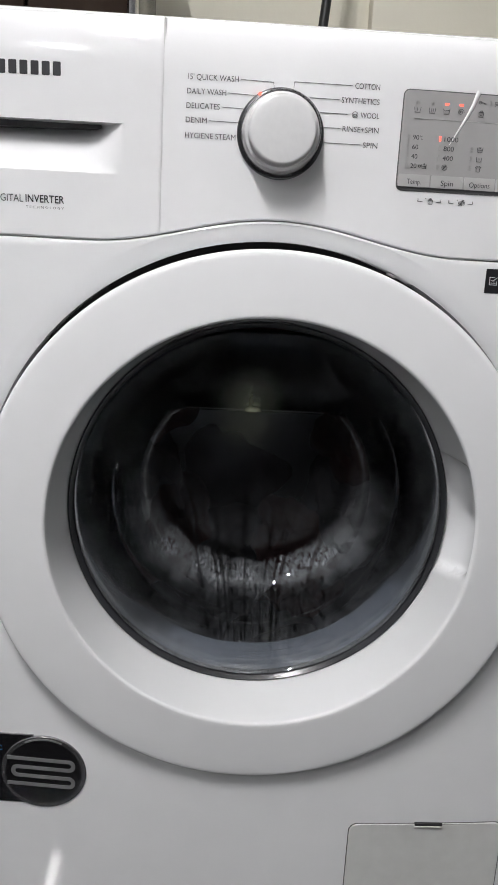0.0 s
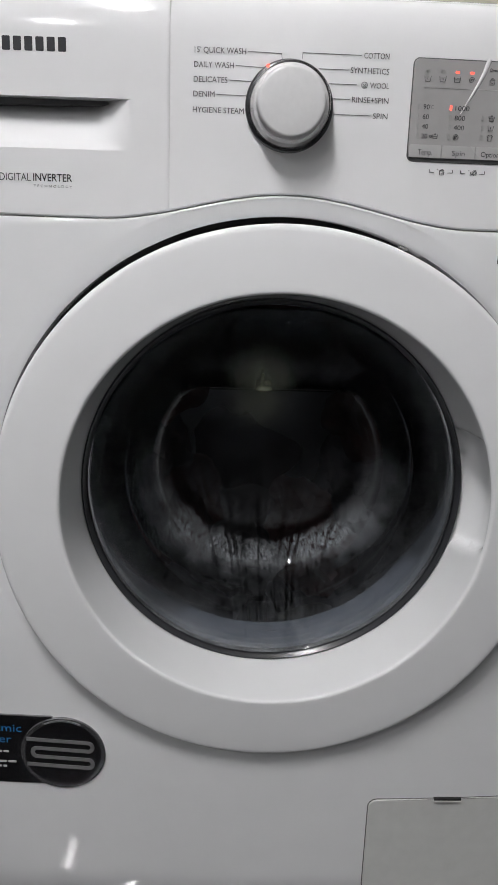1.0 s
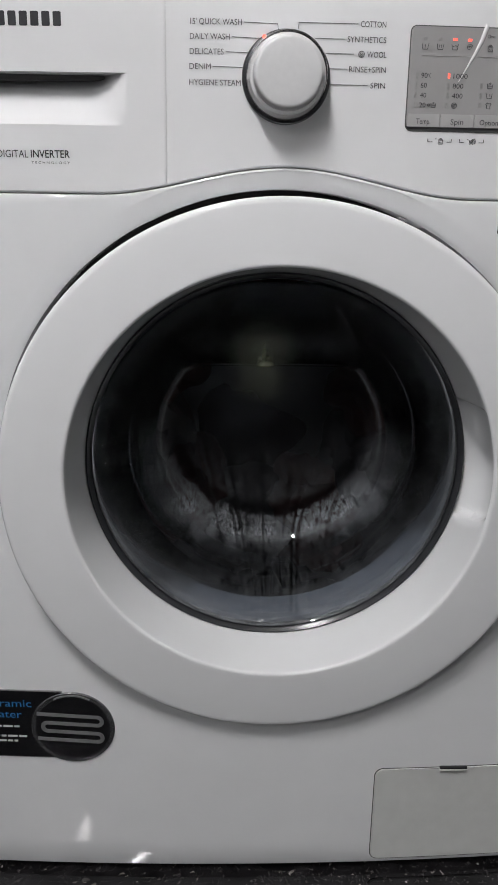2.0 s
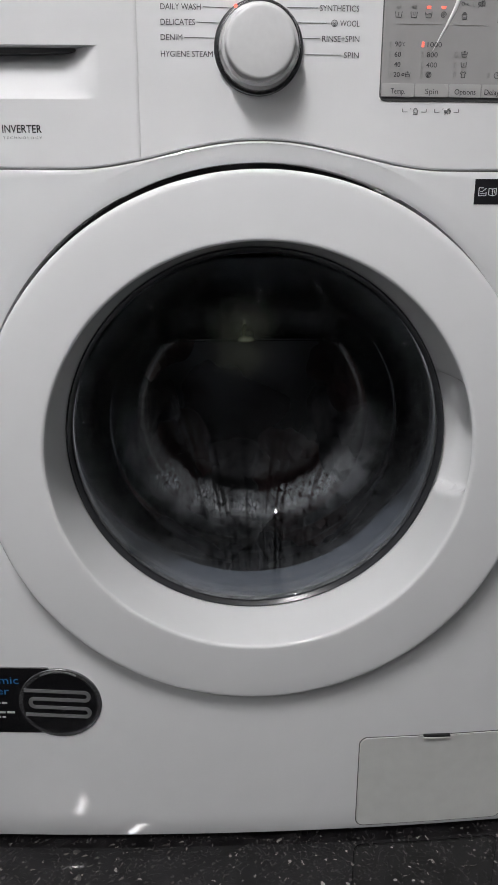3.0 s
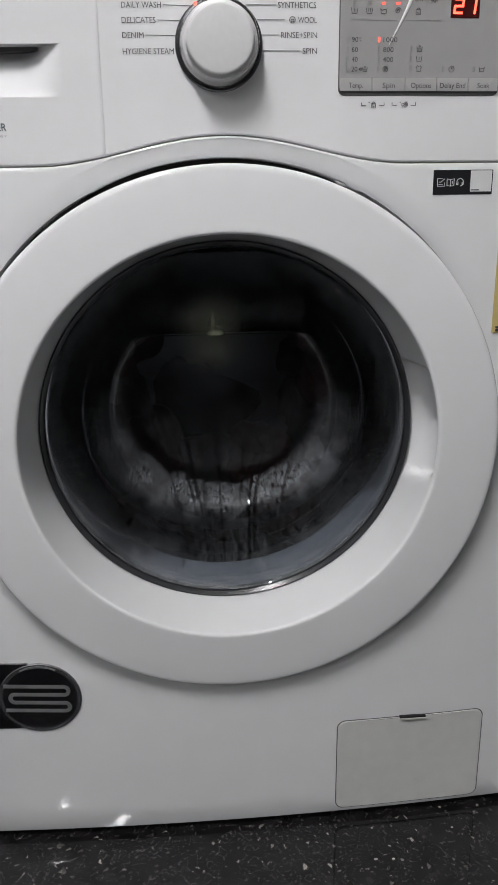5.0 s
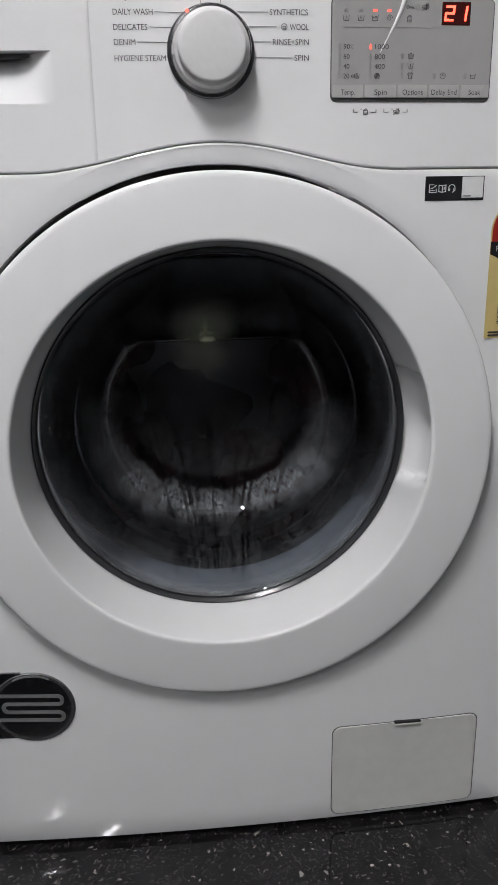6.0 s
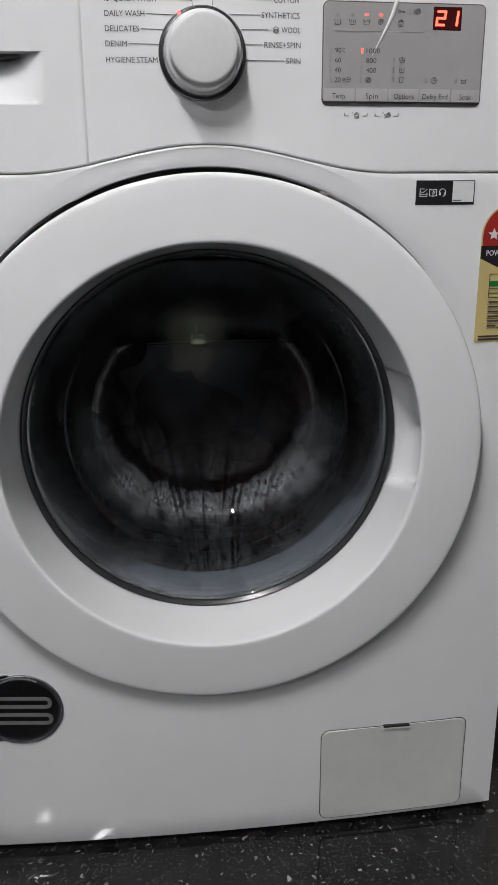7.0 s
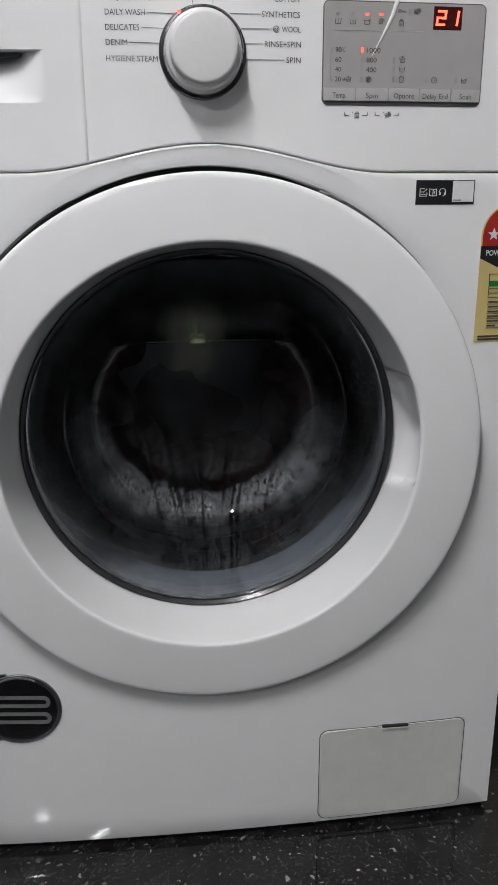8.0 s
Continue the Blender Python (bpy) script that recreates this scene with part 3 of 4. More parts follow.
def icon(kind, cx, cz, s, parent, proud, mat=PRINT, width=0.00028):
    """Small printed line pictures; s is half their size."""
    tub = [(cx - s, cz + 0.7 * s), (cx - 0.75 * s, cz - 0.8 * s), (cx + 0.75 * s, cz - 0.8 * s), (cx + s, cz + 0.7 * s)]
    lines = {
        "tub_one": [tub, [(cx, cz + 0.5 * s), (cx, cz - 0.3 * s)]],
        "tub_two": [tub, [(cx - 0.3 * s, cz + 0.5 * s), (cx - 0.25 * s, cz - 0.3 * s)], [(cx + 0.3 * s, cz + 0.5 * s), (cx + 0.25 * s, cz - 0.3 * s)]],
        "tub_water": [tub, [(cx - 0.9 * s, cz + 0.3 * s), (cx - 0.4 * s, cz + 0.1 * s), (cx + 0.1 * s, cz + 0.35 * s), (cx + 0.9 * s, cz + 0.2 * s)]],
        "tub_drop": [tub, [(cx - 0.8 * s, cz), (cx + 0.8 * s, cz)], arc(cx, cz + 0.8 * s, 0.25 * s, 0, 360, 6)],
        "spiral": [[(cx + s * (1 - k / 22) * math.cos(k * 0.55), cz + s * (1 - k / 22) * math.sin(k * 0.55)) for k in range(20)]],
        "lock": [arc(cx, cz + 0.35 * s, 0.5 * s, 0, 180, 6), [(cx - 0.75 * s, cz + 0.35 * s), (cx + 0.75 * s, cz + 0.35 * s), (cx + 0.65 * s, cz - s), (cx - 0.65 * s, cz - s), (cx - 0.75 * s, cz + 0.35 * s)],
                 arc(cx, cz - 0.3 * s, 0.3 * s, 200, 340, 4)],
        "mute": [[(cx - s, cz - 0.3 * s), (cx - s, cz + 0.3 * s), (cx - 0.4 * s, cz + 0.3 * s), (cx + 0.2 * s, cz + 0.9 * s), (cx + 0.2 * s, cz - 0.9 * s), (cx - 0.4 * s, cz - 0.3 * s), (cx - s, cz - 0.3 * s)],
                 [(cx - s, cz - s), (cx + 0.8 * s, cz + s)], arc(cx + 0.2 * s, cz, 0.5 * s, -50, 50, 4), arc(cx + 0.2 * s, cz, 0.85 * s, -50, 50, 4)],
        "key": [arc(cx - 0.6 * s, cz, 0.4 * s, 0, 360, 8), [(cx - 0.2 * s, cz), (cx + s, cz), (cx + s, cz - 0.4 * s)], [(cx + 0.6 * s, cz), (cx + 0.6 * s, cz - 0.3 * s)]],
        "clock": [arc(cx, cz, s, 0, 360, 14), [(cx, cz + 0.7 * s), (cx, cz), (cx + 0.55 * s, cz)]],
        "no_spin": [arc(cx, cz, s, 0, 360, 14), [(cx - 0.7 * s, cz - 0.7 * s), (cx + 0.7 * s, cz + 0.7 * s)], arc(cx, cz, 0.5 * s, 20, 300, 8)],
        "shirt": [[(cx - s, cz + 0.4 * s), (cx - 0.5 * s, cz + 0.9 * s), (cx, cz + 0.6 * s), (cx + 0.5 * s, cz + 0.9 * s), (cx + s, cz + 0.4 * s), (cx + 0.6 * s, cz + 0.1 * s), (cx + 0.6 * s, cz - s),
                   (cx - 0.6 * s, cz - s), (cx - 0.6 * s, cz + 0.1 * s), (cx - s, cz + 0.4 * s)]],
        "wool": [arc(cx, cz, s, 0, 360, 14), arc(cx, cz - 0.1 * s, 0.55 * s, 150, 390, 8), [(cx - 0.5 * s, cz + 0.25 * s), (cx, cz - 0.05 * s), (cx + 0.5 * s, cz + 0.25 * s)]],
        "note": [[(cx + 0.3 * s, cz + s), (cx - s, cz + s), (cx - s, cz - s), (cx + s, cz - s), (cx + s, cz - 0.1 * s)], [(cx - 0.1 * s, cz), (cx + s, cz + 0.9 * s)], [(cx - 0.6 * s, cz - 0.5 * s), (cx + 0.6 * s, cz - 0.5 * s)],
                 [(cx - 0.6 * s, cz + 0.1 * s), (cx - 0.2 * s, cz + 0.1 * s)]],
        "book": [[(cx, cz + 0.7 * s), (cx - s, cz + 0.9 * s), (cx - s, cz - 0.8 * s), (cx, cz - s), (cx + s, cz - 0.8 * s), (cx + s, cz + 0.9 * s), (cx, cz + 0.7 * s), (cx, cz - s)], [(cx + 0.5 * s, cz + 0.3 * s), (cx + 0.5 * s, cz - 0.3 * s)]],
        "headset": [arc(cx, cz + 0.1 * s, 0.9 * s, 0, 180, 10), [(cx - 0.9 * s, cz + 0.1 * s), (cx - 0.9 * s, cz - 0.6 * s), (cx - 0.6 * s, cz - 0.6 * s), (cx - 0.6 * s, cz)],
                    [(cx + 0.9 * s, cz + 0.1 * s), (cx + 0.9 * s, cz - 0.6 * s), (cx + 0.6 * s, cz - 0.6 * s), (cx + 0.6 * s, cz)], [(cx + 0.8 * s, cz - 0.6 * s), (cx + 0.2 * s, cz - s)]],
    }[kind]
    bm = bmesh.new()
    for l in lines:
        ribbon(bm, l, width, proud)
    return part("icon", bm, mat, parent, smooth=False)


icon("wool", 0.0555, 0.7803, 0.0023, panel, 0.0006, width=0.00034)


def knob():
    kx, kz = -0.0030, 0.7622
    bm = bmesh.new()
    loops(bm, [ring(kx, 0.0008, kz, 0.0345, 64), ring(kx, -0.0030, kz, 0.0345, 64), ring(kx, -0.0042, kz, 0.0338, 64), ring(kx, -0.0048, kz, 0.0325, 64), ring(kx, -0.0048, kz, 0.020, 64)])
    k = part("programme_knob", bm, CHROME_DARK, machine, "round knob with a smoked collar and silver-white cap")
    bm = bmesh.new()
    prof = ((-0.0050, 0.0324), (-0.0120, 0.0315), (-0.0200, 0.0305), (-0.0250, 0.0299), (-0.0280, 0.0292), (-0.0298, 0.0282), (-0.0305, 0.0272), (-0.0303, 0.0264))
    loops(bm, [ring(kx, y, kz, r, 64) for y, r in prof])
    sleeve = part("clear_sleeve", bm, CLEAR, k, "clear acrylic sleeve")
    sleeve.visible_shadow = False
    bm = bmesh.new()
    prof = ((-0.0090, 0.0270), (-0.0200, 0.0266), (-0.0276, 0.0262), (-0.0292, 0.0256), (-0.0302, 0.0246), (-0.0306, 0.0230), (-0.0307, 0.010), (-0.0306, 0.0002))
    loops(bm, [ring(kx, y, kz, r, 64) for y, r in prof], cap=True)
    part("cap", bm, CAP_WHITE, k, "satin silver-white cap")
    bm = bmesh.new()
    loops(bm, [ring(kx, -0.0049, kz, 0.0304, 64), ring(kx, -0.0150, kz, 0.0298, 64), ring(kx, -0.0185, kz, 0.0290, 64), ring(kx, -0.0195, kz, 0.0262, 64)])
    part("inner_ring", bm, CAP_WHITE, k, "pale ring seen through the sleeve")
    a = radians(122)
    px, pz = kx + 0.0334 * math.cos(a), kz + 0.0334 * math.sin(a)
    bm = bmesh.new()
    loops(bm, [ring(px, -0.0035, pz, 0.0015, 16), ring(px, -0.0052, pz, 0.0014, 16), ring(px, -0.0056, pz, 0.0006, 16)], cap=True)
    part("indicator", bm, LED_RED, k, "small glowing red indicator")


knob()


def unlit_lamp(x, z, w, h, parent, proud):
    """Faint outline of an unlit lamp in the film."""
    pts = rounded(x - w, x + w, z - h, z + h, 0.0005, 2)
    return part("lamp", ribbon(bmesh.new(), pts + pts[:1], 0.00028, proud + 0.0002), LED_OFF, parent, "faint outline of an unlit lamp", smooth=False)


def display():
    x0, x1, z0, z1 = 0.0930, 0.2285, 0.7252, 0.8022
    d = part("display", plate(rounded(x0, x1, z0, z1, 0.0050), 0.0012), FRAME_GREY, machine, "grey display window with red digits and printed icons")
    part("film", plate(rounded(x0 + 0.0008, x1 - 0.0008, z0 + 0.0030, z1 - 0.0008, 0.0042), 0.0018), FACE, d, "smoky grey film")
    p = 0.0018
    xs = (x0 + 0.0009, 0.1206, 0.1483, 0.1748, 0.2017, x1 - 0.0009)
    for i, words in enumerate(("Temp.", "Spin", "Options", "Delay End", "Soak")):
        key = part("button", plate(rounded(xs[i] + 0.0004, xs[i + 1] - 0.0004, z0 + 0.0033, 0.7382, 0.0008, 3), p + 0.0010, 0.0, 0.0002), BUTTON, d, "flat grey touch button")
        c = (xs[i] + xs[i + 1]) / 2
        w = (0.0057, 0.0052, 0.0086, 0.0108, 0.0052)[i]
        lettering("button_print", words, c - w, c + w, 0.7326, 0.0040, PRINT_BOLD, key, p + 0.0010)
    window = part("digit_window", plate(rounded(0.1836, 0.2076, 0.7824, 0.7994, 0.0006, 3), p + 0.0005), SEG_OFF, d, "dark red digit window")

    def digit(cx, on):
        h, w, t, lean = 0.0054, 0.0037, 0.0016, 0.0006
        ends = {"a": ((-w, 1), (w, 1)), "g": ((-w, 0), (w, 0)), "d": ((-w, -1), (w, -1)), "f": ((-w, 1), (-w, 0)), "b": ((w, 1), (w, 0)), "e": ((-w, 0), (-w, -1)), "c": ((w, 0), (w, -1))}
        for k in on:
            (ax, az), (bx, bz) = ends[k]
            bm = ribbon(bmesh.new(), [(cx + ax * 0.86 + az * lean, 0.7909 + az * h * 0.9), (cx + bx * 0.86 + bz * lean, 0.7909 + bz * h * 0.9)], t, p + 0.0008)
            part("segment", bm, SEGMENT, window, "glowing red segment", smooth=False)

    digit(0.1900, "abged")
    digit(0.2006, "bc")
    # Stage icons and their lamps.
    for x, kind, lit in ((0.1049, "tub_one", 0), (0.1169, "tub_two", 0), (0.1284, "tub_water", 1), (0.1401, "spiral", 1)):
        icon(kind, x, 0.7871, 0.0026, d, p + 0.0002)
        if lit:
            strip("lamp", x - 0.0016, x + 0.0016, 0.7915, 0.7932, LED_RED, d, p, label="glowing red lamp")
        else:
            unlit_lamp(x, 0.7924, 0.0015, 0.0008, d, p)
    icon("lock", 0.1567, 0.7871, 0.0026, d, p + 0.0002)
    icon("key", 0.1567, 0.7952, 0.0028, d, p + 0.0002)
    icon("mute", 0.1697, 0.7954, 0.0026, d, p + 0.0002)
    strip("lamp", 0.1502, 0.1514, 0.7936, 0.7966, LED_RED, d, p, label="glowing red lamp")
    unlit_lamp(0.1636, 0.7951, 0.0007, 0.0018, d, p)
    part("rule", ribbon(bmesh.new(), [(0.1030, 0.7806), (0.1760, 0.7806)], 0.0003, p + 0.0002), BUTTON, d)
    for i, (a, b) in enumerate((("90", "1000"), ("60", "800"), ("40", "400"), ("20", ""))):
        z = 0.7663 - 0.0072 * i
        unlit_lamp(0.1000, z, 0.0008, 0.0018, d, p)
        lettering("display_print", a, 0.1033, 0.1083, z, 0.0037, PRINT, d, p)
        if i:
            unlit_lamp(0.1255, z, 0.0008, 0.0018, d, p)
        else:
            strip("lamp", 0.1247, 0.1263, z - 0.0019, z + 0.0019, LED_RED, d, p, label="glowing red lamp")
        if b:
            lettering("display_print", b, 0.1290, 0.1290 + 0.00285 * len(b), z, 0.0037, PRINT, d, p)
    lettering("display_print", "\u00b0C", 0.1087, 0.1112, 0.7663, 0.0030, PRINT, d, p)
    icon("no_spin", 0.1313, 0.7447, 0.0021, d, p + 0.0002)
    part("icon", ribbon(bmesh.new(), arc(0.1108, 0.7447, 0.0009, 0, 360, 8), 0.0004, p + 0.0002), PRINT, d)
    icon("tub_drop", 0.1145, 0.7447, 0.0020, d, p + 0.0002)
    for z, kind in ((0.7597, "tub_drop"), (0.7525, "tub_one"), (0.7453, "shirt")):
        unlit_lamp(0.1522, z, 0.0008, 0.0018, d, p)
        icon(kind, 0.1591, z, 0.0023, d, p + 0.0002)
    for x, kind in ((0.1800, "clock"), (0.2058, "tub_water")):
        unlit_lamp(x, 0.7450, 0.0008, 0.0018, d, p)
        icon(kind, x + 0.0068, 0.7450, 0.0023, d, p + 0.0002)
    # Brackets and symbols printed under the window.
    for a, c, kind in ((0.1126, 0.1317, "lock"), (0.1384, 0.1582, "mute")):
        m = (a + c) / 2
        part("bracket_line", ribbon(bmesh.new(), [(a, 0.7198), (a, 0.7176), (a + 0.0038, 0.7176)], 0.0004, 0.0006), PRINT, panel)
        part("bracket_line", ribbon(bmesh.new(), [(c, 0.7198), (c, 0.7176), (c - 0.0038, 0.7176)], 0.0004, 0.0006), PRINT, panel)
        icon(kind, m + 0.0008, 0.7183, 0.0024, panel, 0.0006, width=0.00034)
        strip("print_dot", m - 0.0034, m - 0.0026, 0.7196, 0.7204, PRINT, panel, 0.0004)
    # Creased sliver of protective film; the light it catches is its white colour.
    path = [(0.1335, 0.7622), (0.1372, 0.7690), (0.1412, 0.7760), (0.1455, 0.7840), (0.1495, 0.7925), (0.1530, 0.8030)]
    bm = bmesh.new()
    rows = []
    for i, (x, z) in enumerate(path):
        w = 0.00015 + 0.00030 * i
        rows.append([(x + w * math.cos(a), face_y(x) - p - 0.0001 - 0.7 * w * math.sin(a), z - 0.5 * w * math.cos(a)) for a in [math.pi * k / 8 for k in range(9)]])
    loops(bm, rows, closed=False)
    part("film_crease_glint", bm, CREASE, d, "creased protective film with its glint coloured white")


display()


def lean(z):
    """The door face leans: its foot lies a little deeper than its head."""
    return 0.024 * (CZ + 0.243 - z)


def door():
    """Round door: white ring with a funnel to the glass, grip pocket, black rim and bowl-shaped glass."""
    n = 480
    prof = [(0.232, 0.038), (0.2360, 0.020), (0.2412, 0.002), (0.2438, -0.0100), (0.2446, -0.0165), (0.2446, -0.0205), (0.2443, -0.0230), (0.2434, -0.0248), (0.2418, -0.0259),
            (0.2390, -0.0265), (0.2250, -0.0275), (0.2080, -0.0289), (0.1930, -0.0300), (0.1896, -0.0302), (0.1880, -0.0300), (0.1869, -0.0291), (0.1864, -0.0275),
            (0.1858, -0.0220), (0.1846, -0.0130), (0.1832, -0.0020), (0.1816, 0.0100), (0.1800, 0.0220), (0.1786, 0.0325), (0.1778, 0.0395)]
    pocket = {17: 0.003, 18: 0.0095, 19: 0.0145, 20: 0.0165, 21: 0.0160, 22: 0.0090}
    bm = bmesh.new()
    rings = []
    for k, (r, y) in enumerate(prof):
        q = []
        for i in range(n):
            a = 2 * math.pi * i / n
            d = (math.degrees(a) + 180) % 360 - 180
            # Its lower end is a level shelf that rises towards the face.
            foot = r * math.sin(a) + 0.0545 - 0.22 * (0.0395 - y)
            g = max(0.0, min(1.0, foot / 0.012, (22.0 - d) / 1.8)) if abs(d) < 60 else 0.0
            g = g * g * (3 - 2 * g)
            rr = r + pocket.get(k, 0.0) * g
            z = CZ - 0.0034 * max(0.0, min(1.0, (r - 0.19) / 0.045)) * (k > 0) + rr * math.sin(a)
            q.append((rr * math.cos(a), y + lean(z), z))
        rings.append(q)
    loops(bm, rings)
    dr = part("door", bm, DOOR_WHITE, machine, "closed white round door ring with a grip pocket")
    gz = CZ
    bm = bmesh.new()
    loops(bm, [ring(0, y, gz, r, 160) for r, y in ((0.1790, 0.0390), (0.1784, 0.0325), (0.1777, 0.0310), (0.1768, 0.0308), (0.1758, 0.0320), (0.1752, 0.0324), (0.1744, 0.0338), (0.1736, 0.0342), (0.1729, 0.0352), (0.1727, 0.0440))])
    for v in bm.verts:
        v.co.y += lean(v.co.z)
    part("glass_rim", bm, BLACK_RIM, dr, "thin black rim round the glass")
    # The bowl: its deep end is cut flat across the top.
    bm = bmesh.new()
    prof = [(0.1727, 0.0354), (0.1708, 0.0374), (0.1658, 0.0446), (0.1604, 0.0530), (0.1550, 0.0635),
            (0.1498, 0.0740), (0.1458, 0.0858), (0.1440, 0.0880), (0.1420, 0.0900), (0.1352, 0.1050),
            (0.1300, 0.1170), (0.1255, 0.1262), (0.1190, 0.1340), (0.1090, 0.1390), (0.0960, 0.1408), (0.0700, 0.1420), (0.035, 0.1427), (0.0004, 0.1428)]

    def bowl(offset):
        rows = []
        for r, y in prof:
            q = []
            limit = 0.0780 + max(0.0, (0.129 - y)) * 0.98
            for x, yy, z in ring(0, y - offset, 0, max(r - offset * 0.6, 0.0003), 160):
                q.append((x, yy, min(z, limit - offset * 0.6)))
            rows.append(q)
        return rows

    loops(bm, bowl(0.003)[::-1] + bowl(0.0))
    for v in bm.verts:
        v.co.y += lean(v.co.z + gz)
    g = part("glass_bowl", bm, WET_GLASS, dr, "dark wet glass bowl with water marks and painted light")
    g.location = (0, 0, gz)
    # Water drops clinging to the glass.
    rnd = random.Random(4)
    bm = bmesh.new()
    for _ in range(130):
        u = rnd.random()
        r, y = (0.02 + 0.08 * math.sqrt(u), 0.1375) if rnd.random() < 0.65 else (0.134 + 0.020 * u, 0.1035 - 0.047 * u)
        a = radians(rnd.uniform(185, 355))
        s = rnd.uniform(0.0005, 0.0013)
        made = bmesh.ops.create_icosphere(bm, subdivisions=1, radius=s)["verts"]
        st = rnd.choice((1.0, 1.0, 1.5))
        for v in made:
            v.co = (v.co.x + r * math.cos(a), v.co.y * 0.6 + y - 0.001 + lean(gz + r * math.sin(a)), v.co.z * st + r * math.sin(a))
    w = part("water_drop", bm, CLEAR, g, "clinging water drops")
    tagged(w, kind="stuff")
    # Back of the door ring, closing it.
    bm = bmesh.new()
    loops(bm, [ring(0, 0.0385, CZ, 0.2318), ring(0, 0.0400, CZ, 0.1780)])
    for v in bm.verts:
        v.co.y += lean(v.co.z)
    part("door_back", bm, BLACK_GAP, dr)
    return dr


door_part = door()

# Rubber gasket between door and tub.
bm = bmesh.new()
loops(bm, [ring(0, y, CZ, r, 128) for r, y in ((0.2060, 0.0560), (0.1900, 0.0560), (0.1790, 0.0570), (0.1720, 0.0610), (0.1700, 0.067), (0.1740, 0.074), (0.1690, 0.083), (0.1735, 0.092), (0.1690, 0.101), (0.1740, 0.112), (0.1900, 0.122), (0.2350, 0.126))])
part("gasket", bm, RUBBER, machine, "folded grey rubber door gasket")
# Tub that closes the inside.
bm = bmesh.new()
loops(bm, [ring(0, y, CZ, r, 96) for r, y in ((0.236, 0.1255), (0.252, 0.130), (0.252, 0.425), (0.02, 0.432))], cap=True)
part("tub", bm, BLACK_GAP, machine, "dark plastic tub")


def drum_part():
    c = (0, 0.26, CZ)
    bm = bmesh.new()
    loops(bm, [ring(0, y, 0, r, 96) for r, y in ((0.196, -0.122), (0.200, -0.118), (0.236, -0.105), (0.238, 0.130), (0.225, 0.145), (0.08, 0.150), (0.0004, 0.150))], cap=True)
    d = part("drum", bm, STEEL, machine, "spinning stainless steel drum")
    d.location = c
    for k in range(3):
        bm = bmesh.new()
        rows = []
        for y, h in ((-0.105, 0.004), (-0.09, 0.03), (0.0, 0.038), (0.1, 0.034), (0.125, 0.006)):
            rows.append([(-0.028, y, -0.232), (-0.012, y, -0.236 + h), (0, y, -0.232 + h), (0.012, y, -0.236 + h), (0.028, y, -0.232)])
        loops(bm, rows, closed=False)
        bm.transform(Matrix.Rotation(radians(120 * k), 4, "Y"))
        part("paddle", bm, STEEL, d, "moulded drum paddle")
    return d


def wash_load():
    """Wet cloths pressed round the drum wall in soft folds."""
    rnd = random.Random(7)
    cloths = []
    seeds = [Vector([rnd.uniform(0, 40) for _ in range(3)]) for _ in range(2)]
    for k in range(10):
        bm = bmesh.new()
        made = bmesh.ops.create_icosphere(bm, subdivisions=4, radius=1)["verts"]
        red = k % 2
        for v in made:
            f = 1 + 0.30 * noise.fractal(v.co * 1.8 + seeds[red], 1.0, 2.0, 4)
            v.co = (v.co.x * 0.068 * f, v.co.y * 0.100 * f, v.co.z * (0.066 if red else 0.056) * f)
        bm.transform(Matrix.Rotation(radians(36 * k + 9), 4, "Y") @ Matrix.Translation((0, 0.028, -0.152)))
        ob = part("wet_cloth", bm, LAUNDRY_RED if red else LAUNDRY_DARK, None)
        tagged(ob, "dull red wet cloth pressed against the drum wall" if red else "dark grey wet cloth pressed against the drum wall", "laundry", "wash load")
        ob.location = (0, 0.26, CZ)
        cloths.append(ob)
    return cloths


drum = drum_part()
load = wash_load()

bm = box(bmesh.new(), -0.0035, 0.0035, 0.002, 0.012, -0.0008, 0.0008, 0.0004)
bm.transform(Matrix.Translation((0.0985, 0.004, CZ + 0.2245)) @ Matrix.Rotation(radians(24), 4, "Y"))
part("door_buffer", bm, LED_OFF, machine, "small grey rubber buffer in the door gap")

# Filter flap, low on the front.
fl = part("filter_flap", plate(rounded(0.1060, 0.2632, 0.0135, 0.1230, 0.0085), 0.0014, 0.0, 0.0007), FLAP_WHITE, machine, "plain off-white drain filter flap with small marks")
gap = part("flap_joint", plate(rounded(0.1050, 0.2642, 0.0125, 0.1240, 0.0092), 0.0003, 0.0, 0.0001), FRAME_GREY, fl, "thin dark joint")
part("flap_notch", box(bmesh.new(), 0.1716, 0.1994, 0.0002, 0.0036, 0.1226, 0.1249, 0.0005), BLACK_GAP, fl, "dark finger notch")
part("notch_lip", box(bmesh.new(), 0.1716, 0.1994, 0.0000, 0.0040, 0.1206, 0.1224, 0.0004), FLAP_WHITE, fl)


